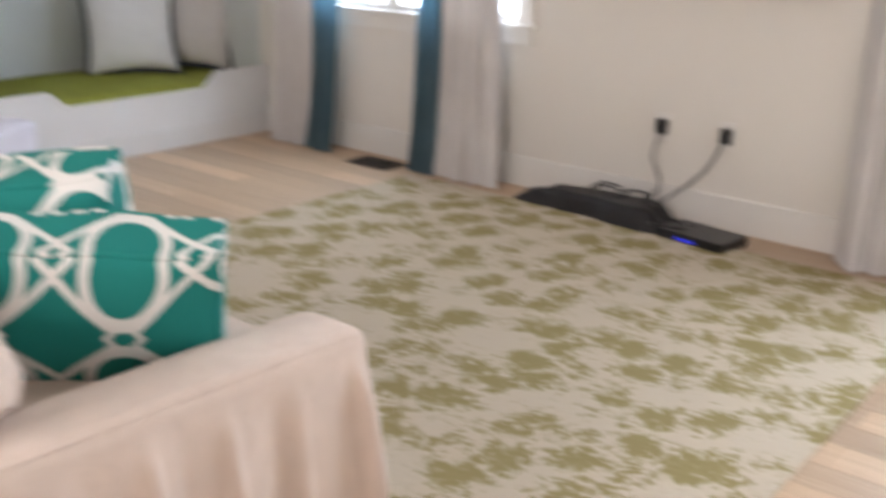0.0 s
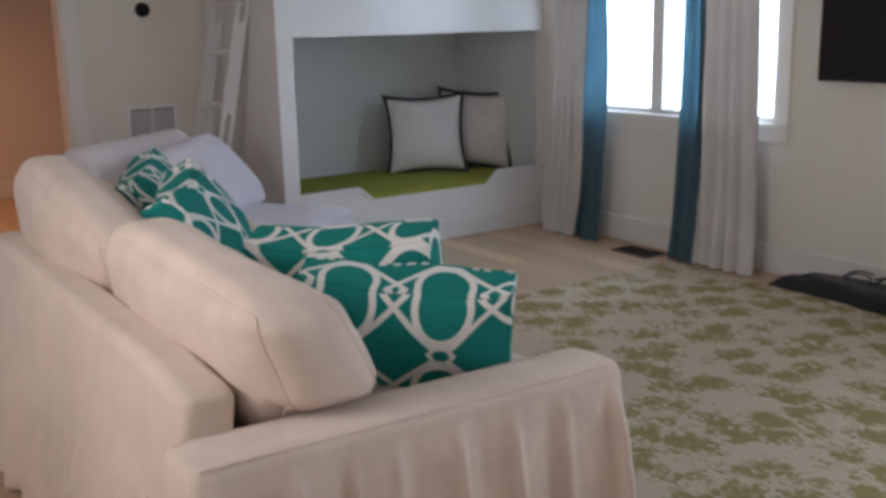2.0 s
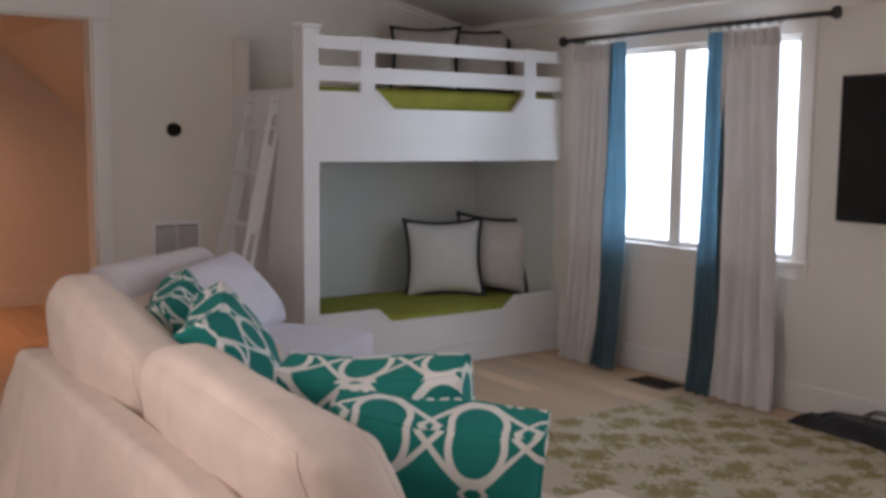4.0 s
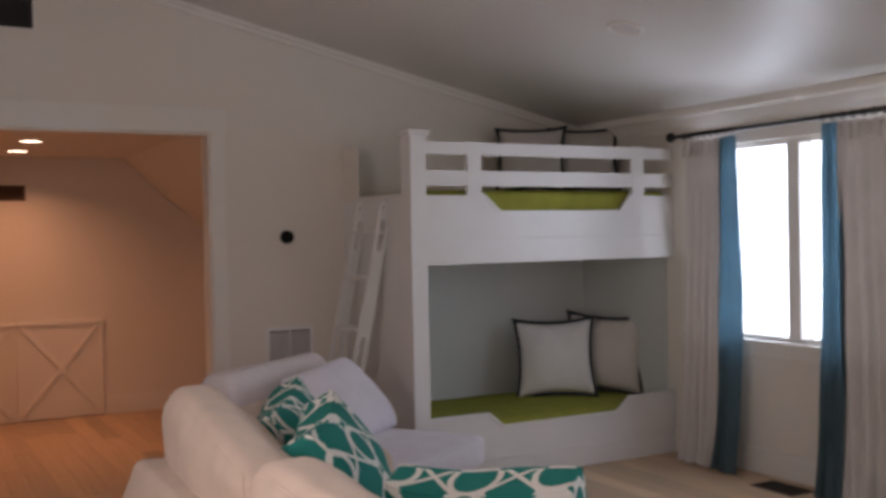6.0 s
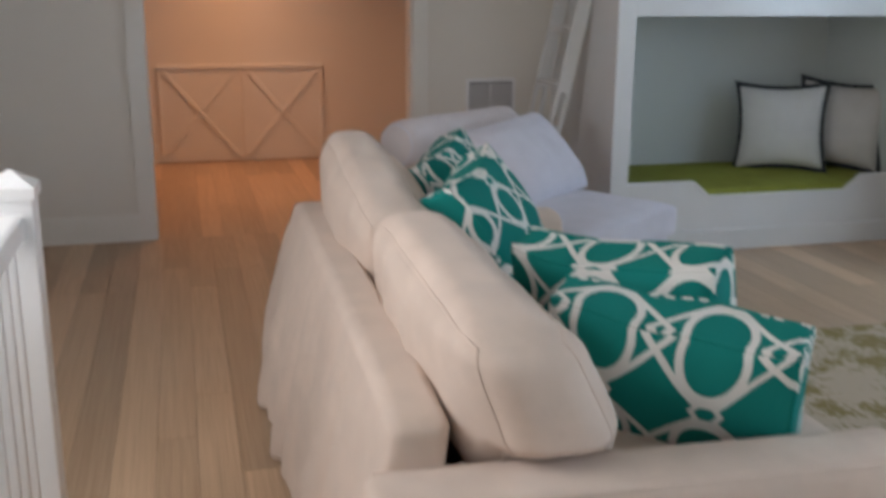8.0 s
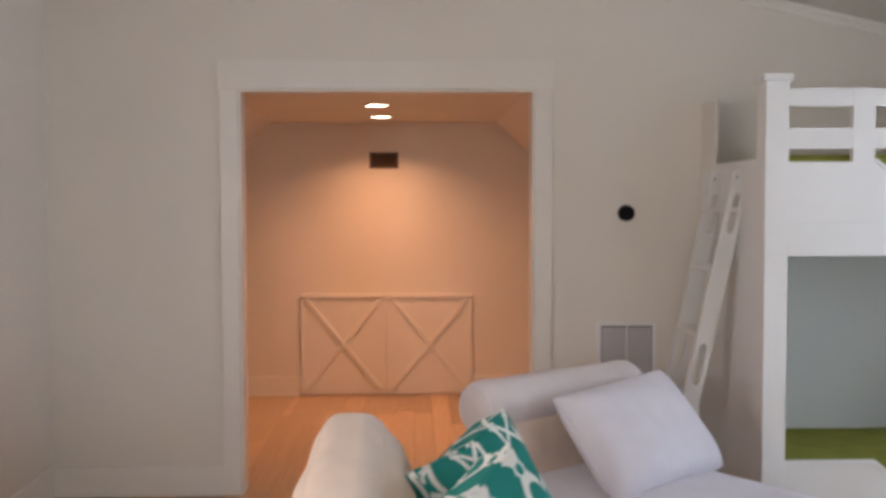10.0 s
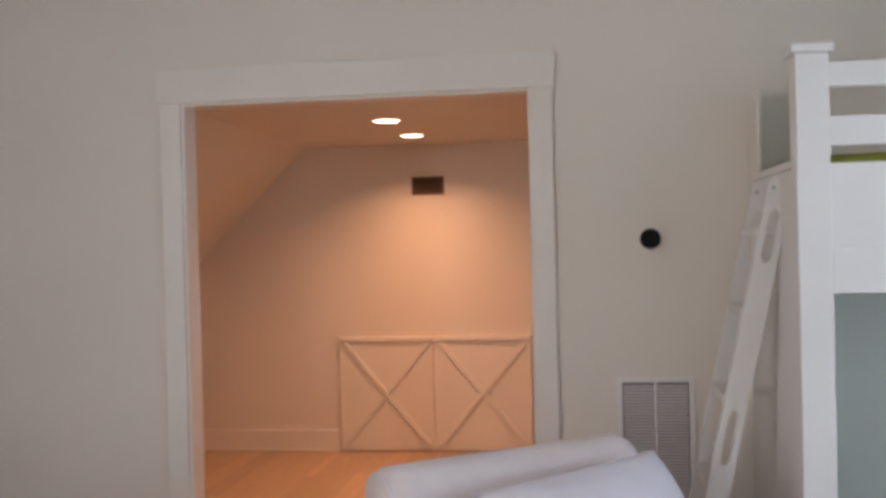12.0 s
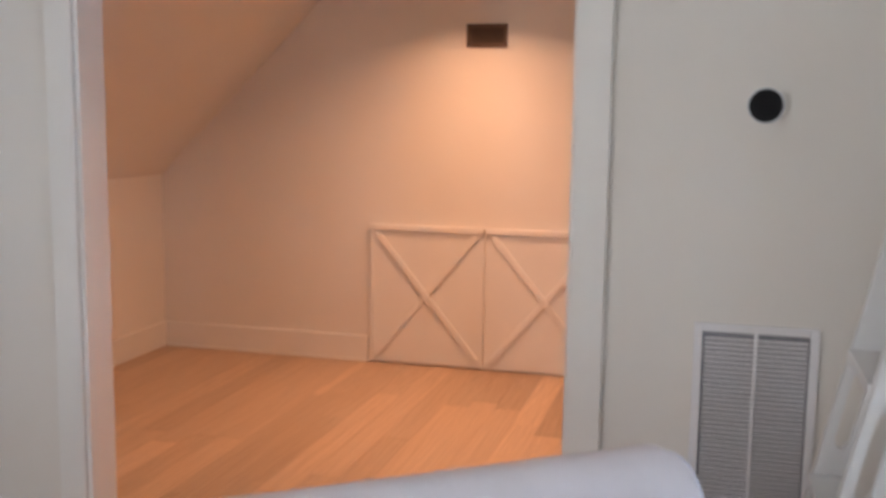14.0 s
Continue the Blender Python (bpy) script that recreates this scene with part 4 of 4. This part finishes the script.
curtain((-3.06, -2.69, -3.005, -2.605), (-3.15, -3.06, -3.185, -3.005), 5.0, True)
curtain((-1.02, -0.55, -1.0, -0.5), (-0.55, -0.44, -0.5, -0.4), 9.0, False)


def rod(x0, x1, right_only=False):
    o = thing("curtain_rod", pose(0, 0, 0), "black iron curtain rod with disc finials", "curtain rod")
    y, z = YW - 0.115, 2.03
    part("pole", cyl(bmesh.new(), (x0, y, z), (x1, y, z), 0.0125, 14), M_BLACK, o, smooth=True)
    for x, s in ((x0, -1), (x1, 1)):
        part("finial", cyl(bmesh.new(), (x, y, z), (x + s * 0.018, y, z), 0.032, 20), M_BLACK, o)
        part("bracket", cyl(bmesh.new(), (x - s * 0.07, y, z), (x - s * 0.07, YW, z), 0.009), M_BLACK, o)
    return o


rod(-4.33, -2.385)
rod(-1.1, 1.3)
for x0, x1 in ((-4.21, -3.81), (-3.15, -2.70)):
    for i in range(8):
        x = x0 + (x1 - x0) * i / 7
        pts = [(x, YW - 0.115 + 0.019 * math.cos(a * math.pi / 8), 2.025 + 0.019 * math.sin(a * math.pi / 8)) for a in range(16)]
        tagged(part("curtain_ring", tube(pts, 0.003, 5, True), M_BLACK), "black iron curtain ring on the rod", "curtain ring", "curtain rings")

# ---- television and its cables ----
tv = thing("television", pose(0, 0, 0), "black flat-screen television mounted on the wall", "television")
part("body", boxed(-2.36, -1.13, 4.315, 4.355, 1.02, 1.73, bevel=0.006), M_PLASTIC, tv)
part("screen", boxed(-2.345, -1.145, 4.311, 4.3145, 1.035, 1.715, bevel=0), M_SCREEN, tv)
part("mount", boxed(-2.0, -1.5, 4.355, YW - 0.001, 1.2, 1.55), M_BLACK, tv)

bm = bmesh.new()
bmesh.ops.create_grid(bm, x_segments=46, y_segments=14, size=0.5)
for v in bm.verts:
    x, y = v.co.x, v.co.y
    e = min(1, (0.5 - abs(x)) * 6) * min(1, (0.5 - abs(y)) * 5)
    step = min(1.0, max(0.0, (x + 0.24) / 0.12))
    hgt = 0.135 * e * (0.35 + 0.55 * step + 0.35 * abs(noise.noise(Vector((x * 9, y * 5, 3.3)))) + 0.25 * abs(noise.noise(Vector((x * 23, y * 11, 1.3)))))
    v.co = (-2.06 + x * 0.82 + 0.02 * noise.noise(Vector((x * 9, y * 9, 1))), 4.19 + y * (0.12 + 0.14 * (x + 0.5)) + 0.02 * noise.noise(Vector((x * 7, 5, y))), 0.004 + min(0.095, max(0, hgt)))
r = bmesh.ops.extrude_face_region(bm, geom=bm.faces[:])
for e in r["geom"]:
    if isinstance(e, bmesh.types.BMVert):
        e.co.z = 0.0
bmesh.ops.recalc_face_normals(bm, faces=bm.faces)
tagged(part("cloth_bag", bm, M_CLOTH, smooth=True), "crumpled black cloth bag with cables on the floor", "bag")
rt = thing("set_top_box", pose(-1.5, 4.15, 0.001, 0, 0, -8), "black set-top box with a blue light on the floor", "set-top box")
part("case", boxed(-0.16, 0.16, -0.1, 0.1, 0, 0.045, bevel=0.006), M_PLASTIC, rt)
part("led", boxed(-0.06, 0.03, -0.103, -0.1005, 0.018, 0.026, bevel=0), M_LED, rt, "blue light")


def cable(pts, name="cable"):
    sm = []
    P = [Vector(p) for p in pts]
    for i in range(len(P) - 1):
        a, b, c, d = P[max(0, i - 1)], P[i], P[i + 1], P[min(len(P) - 1, i + 2)]
        for k in range(6):
            t = k / 6
            sm.append(0.5 * ((2 * b) + (c - a) * t + (2 * a - 5 * b + 4 * c - d) * t * t + (3 * b - a - 3 * c + d) * t ** 3))
    sm.append(P[-1])
    return tagged(part(name, tube(sm, 0.005, 7), M_PLASTIC, smooth=True), "black cable running from the floor to the wall", "cable", "cables")


cable([(-1.83, YW - 0.03, 0.39), (-1.85, YW - 0.05, 0.28), (-1.80, YW - 0.06, 0.15), (-1.86, 4.25, 0.06)])
cable([(-1.53, YW - 0.03, 0.40), (-1.60, YW - 0.05, 0.25), (-1.74, YW - 0.06, 0.12), (-1.8, 4.24, 0.07)])
cable([(-1.79, 4.2, 0.09), (-1.66, 4.10, 0.02), (-1.55, 4.2, 0.05)])
rc = random.Random(3)
for q in range(5):
    cx, cy = rc.uniform(-2.15, -1.6), rc.uniform(4.12, 4.24)
    cable([(cx + rc.uniform(0.05, 0.13) * math.cos(a * 0.9 + q), cy + 0.06 * math.sin(a * 0.9 + q), 0.10 + 0.03 * math.sin(a + q) if cx < -1.72 else 0.055) for a in range(7)])
for x in (-1.83, -1.53):
    o = thing("wall_outlet", pose(x, YW, 0.41), "white wall outlet with a black plug in it", "outlet", "wall outlets")
    part("plate", boxed(-0.036, 0.036, -0.008, -0.0005, -0.058, 0.058, bevel=0.002), M_TRIM, o)
    part("plug", boxed(-0.022, 0.022, -0.045, -0.008, -0.03, 0.035, bevel=0.005), M_PLASTIC, o, "black plug")

# ---- grilles ----
fv = thing("floor_register", pose(-3.405, 4.205, 0), "dark bronze floor register set in the oak floor", "floor vent")
part("plate", boxed(-0.15, 0.15, -0.095, 0.095, 0.0, 0.004, bevel=0.001), M_BRONZE, fv)
for i in range(14):
    part("slat", boxed(-0.13 + i * 0.0195, -0.122 + i * 0.0195, -0.075, 0.075, 0.0042, 0.007, bevel=0), M_VENTDARK, fv)


def louvre_grille(name, m, w, h, cols, pitch, label, frame_m, slat_m, back_m, vertical=False):
    """A wall grille in its own y-z plane, facing +x."""
    o = thing(name, m, label, "air vent")
    f = 0.022
    # dark sheet whose colour stands in for the shade between the slats
    part("duct_shade", boxed(0.0008, 0.003, f, w - f, f, h - f, bevel=0), back_m, o)
    fr = bmesh.new()
    box(fr, 0.0008, 0.012, 0, f, 0, h, 0.002)
    box(fr, 0.0008, 0.012, w - f, w, 0, h, 0.002)
    box(fr, 0.0008, 0.012, f, w - f, 0, f, 0.002)
    box(fr, 0.0008, 0.012, f, w - f, h - f, h, 0.002)
    part("frame", fr, frame_m, o)
    iw = (w - 2 * f) / cols
    for c in range(1, cols):
        part("divider", boxed(0.003, 0.012, f + c * iw - 0.005, f + c * iw + 0.005, f, h - f), frame_m, o)
    me = None
    span = (w - 2 * f) if vertical else (h - 2 * f)
    n = int(span / pitch)
    for c in range(1 if vertical else cols):
        for i in range(n):
            if me is None:
                bm = boxed(-0.0012, 0.0012, 0, (h - 2 * f) if vertical else iw - 0.012, -pitch * 0.33, pitch * 0.33, bevel=0)
                s = part("slat", bm, slat_m, o)
                me = s.data
            else:
                s = new("slat", me)
                s.parent = o
            if vertical:
                s.matrix_basis = pose(0.008, f + (i + 0.5) * pitch, f, 90, 0, 0) @ pose(0, 0, 0, 0, 25, 0)
            else:
                s.matrix_basis = pose(0.008, f + c * iw + 0.006, f + (i + 0.5) * pitch, 0, 35, 0)
    return o


louvre_grille("return_grille", pose(XA, 1.936, 0.255), 0.31, 0.63, 2, 0.0125, "white louvred return-air grille on the wall", M_GRILLE, M_GRILLE, M_GRILLEIN)
louvre_grille("hall_register", pose(XF, 0.644, 1.777), 0.224, 0.124, 1, 0.015, "dark bronze louvred register high on the hall wall", M_BRONZE, M_BRONZE, M_VENTDARK, True)
louvre_grille("wall_register", pose(XA, 0.43, 2.63), 0.2, 0.165, 1, 0.015, "black register high on the wall above the opening", M_BLACK, M_BLACK, M_VENTDARK, True)

th = thing("thermostat", pose(XA, 2.084, 1.446), "round black thermostat on the wall", "thermostat")
part("plate", cyl(bmesh.new(), (0.0005, 0, 0), (0.006, 0, 0), 0.045, 32), M_STEEL, th, "steel ring")
part("dial", cyl(bmesh.new(), (0.006, 0, 0), (0.028, 0, 0), 0.042, 32, 0.040), M_MATT, th)
part("face", cyl(bmesh.new(), (0.028, 0, 0), (0.030, 0, 0), 0.034, 32), M_MATT, th)

sw = thing("light_switch", pose(-4.6, YL, 1.12), "white light switch plate beside the door", "light switch")
part("plate", boxed(-0.036, 0.036, 0.0005, 0.007, -0.058, 0.058, bevel=0.002), M_TRIM, sw)
part("rocker", boxed(-0.017, 0.017, 0.007, 0.011, -0.033, 0.033, bevel=0.002), M_BUNK, sw)

# ---- knee-wall doors in the hall ----
def knee_door(y0, y1, outer):
    o = thing("knee_wall_door", pose(XF, y0, 0), "white low access door with a crossed batten pattern", "door", "knee-wall doors")
    w, h, t = y1 - y0, 0.80, 0.02
    part("slab", boxed(0.0005, 0.014, 0.002, w - 0.002, 0.012, h), M_TRIM, o)
    b = 0.032
    x0, x1 = 0.014, 0.031
    if outer < 0:
        part("stile", boxed(x0, x1 - 0.006, 0.002, b * 0.7, 0.012, h - b), M_TRIM, o)
    else:
        part("stile", boxed(x0, x1 - 0.006, w - b * 0.7, w - 0.002, 0.012, h - b), M_TRIM, o)
    part("top_rail", boxed(x0, x1, 0.002, w - 0.002, h - b, h), M_TRIM, o)
    iw, ih = w - 2 * b, h - 2 * b - 0.012
    L, ang = math.hypot(iw, ih) - 0.03, math.degrees(math.atan2(ih, iw))
    for s, dx in ((1, 0), (-1, 0.002)):
        part("brace", boxed(x0 - 0.014, x1 - 0.016, -L / 2, L / 2, -b / 2, b / 2), M_TRIM, o, m=pose(0.012 + dx, w / 2, 0.012 + b + ih / 2, s * ang, 0, 0))
    return o


knee_door(0.10, 0.768, -1)
knee_door(0.774, 1.443, 1)

# ---- ceiling lights ----
for lx in (-6.70, -7.52):
    o = thing("downlight", pose(lx, 0.755, HZ), "lit recessed ceiling light with a white ring", "ceiling light", "hall downlights")
    pts = [(0.078 * math.cos(k * math.pi / 16), 0.078 * math.sin(k * math.pi / 16), -0.004) for k in range(32)]
    part("ring", tube(pts, 0.006, 6, True), M_TRIM, o, smooth=True)
    part("lens", cyl(bmesh.new(), (0, 0, -0.006), (0, 0, -0.001), 0.072, 28), M_LAMP, o, "glowing lens")
slope = -math.degrees(math.atan(0.226))
o = thing("downlight", pose(-3.42, 3.17, ceil_z(3.17), slope, 0, 0), "unlit recessed ceiling light with a white ring", "ceiling light")
part("ring", tube([(0.085 * math.cos(k * math.pi / 16), 0.085 * math.sin(k * math.pi / 16), -0.004) for k in range(32)], 0.008, 6, True), M_TRIM, o, smooth=True)
part("lens", cyl(bmesh.new(), (0, 0, -0.005), (0, 0, -0.001), 0.078, 28), M_GREYFAB, o)

# ---- stair rail ----
rail = thing("stair_railing", pose(0, 0, 0), "white painted newel post with handrail and balusters", "railing")
nx, ny = -1.885, -0.085
np_ = part("newel", boxed(nx - 0.048, nx + 0.048, ny - 0.048, ny + 0.048, 0, 0.955, bevel=0.004), M_BUNK, rail)
bm = bmesh.new()
v = [bm.verts.new((nx + a * 0.055, ny + b * 0.055, 0.955)) for a, b in ((-1, -1), (1, -1), (1, 1), (-1, 1))]
u = [bm.verts.new((nx + a * 0.055, ny + b * 0.055, 0.98)) for a, b in ((-1, -1), (1, -1), (1, 1), (-1, 1))]
tp = bm.verts.new((nx, ny, 1.015))
bm.faces.new(v[::-1])
for i in range(4):
    j = (i + 1) % 4
    bm.faces.new((v[i], v[j], u[j], u[i]))
    bm.faces.new((u[i], u[j], tp))
part("cap", bm, M_BUNK, np_)
part("handrail", boxed(nx + 0.048, nx + 1.3, ny - 0.03, ny + 0.03, 0.87, 0.925, bevel=0.012), M_BUNK, rail)
part("bottom_rail", boxed(nx + 0.048, nx + 1.3, ny - 0.025, ny + 0.025, 0.07, 0.10, bevel=0.004), M_BUNK, rail)
for i in range(11):
    x = nx + 0.12 + i * 0.108
    part("baluster", boxed(x - 0.016, x + 0.016, ny - 0.016, ny + 0.016, 0.10, 0.87), M_BUNK, rail)
part("newel", boxed(nx + 1.3, nx + 1.39, ny - 0.045, ny + 0.045, 0, 0.99, bevel=0.004), M_BUNK, rail)

# ---- floor planks, last ----
bm = bmesh.new()
box(bm, -0.5, 0.5, -0.5, 0.5, -0.016, 0)
plank_mesh = bpy.data.meshes.new("plank")
for v in bm.verts:
    if v.co.z > -0.001:
        v.co.x *= 0.9992
        v.co.y *= 0.994
bm.to_mesh(plank_mesh)
bm.free()
plank_mesh.materials.append(M_OAK)
rnd = random.Random(5)
PW = 0.127


def planks(x0, x1, y0, y1):
    y = y0
    while y < y1 - 1e-4:
        w = min(PW, y1 - y)
        x = x0
        first = rnd.uniform(0.5, 2.0)
        while x < x1 - 1e-4:
            L = first if x == x0 else rnd.choice((1.4, 1.8, 2.1, 2.3))
            if x1 - (x + L) < 0.4:
                L = x1 - x
            ob = new("plank", plank_mesh)
            ob.parent = floor
            ob.location = (x + L / 2, y + w / 2, rnd.uniform(-0.0006, 0))
            ob.scale = (L - 0.0008, w - 0.0005, 1)
            x += L
        y += w


planks(XA, XB, YL, YW)
planks(XF, XA, OY0, OY1)
planks(XF, XA - 0.13, HY0, OY0)
planks(XF, XA - 0.13, OY1, HY1)
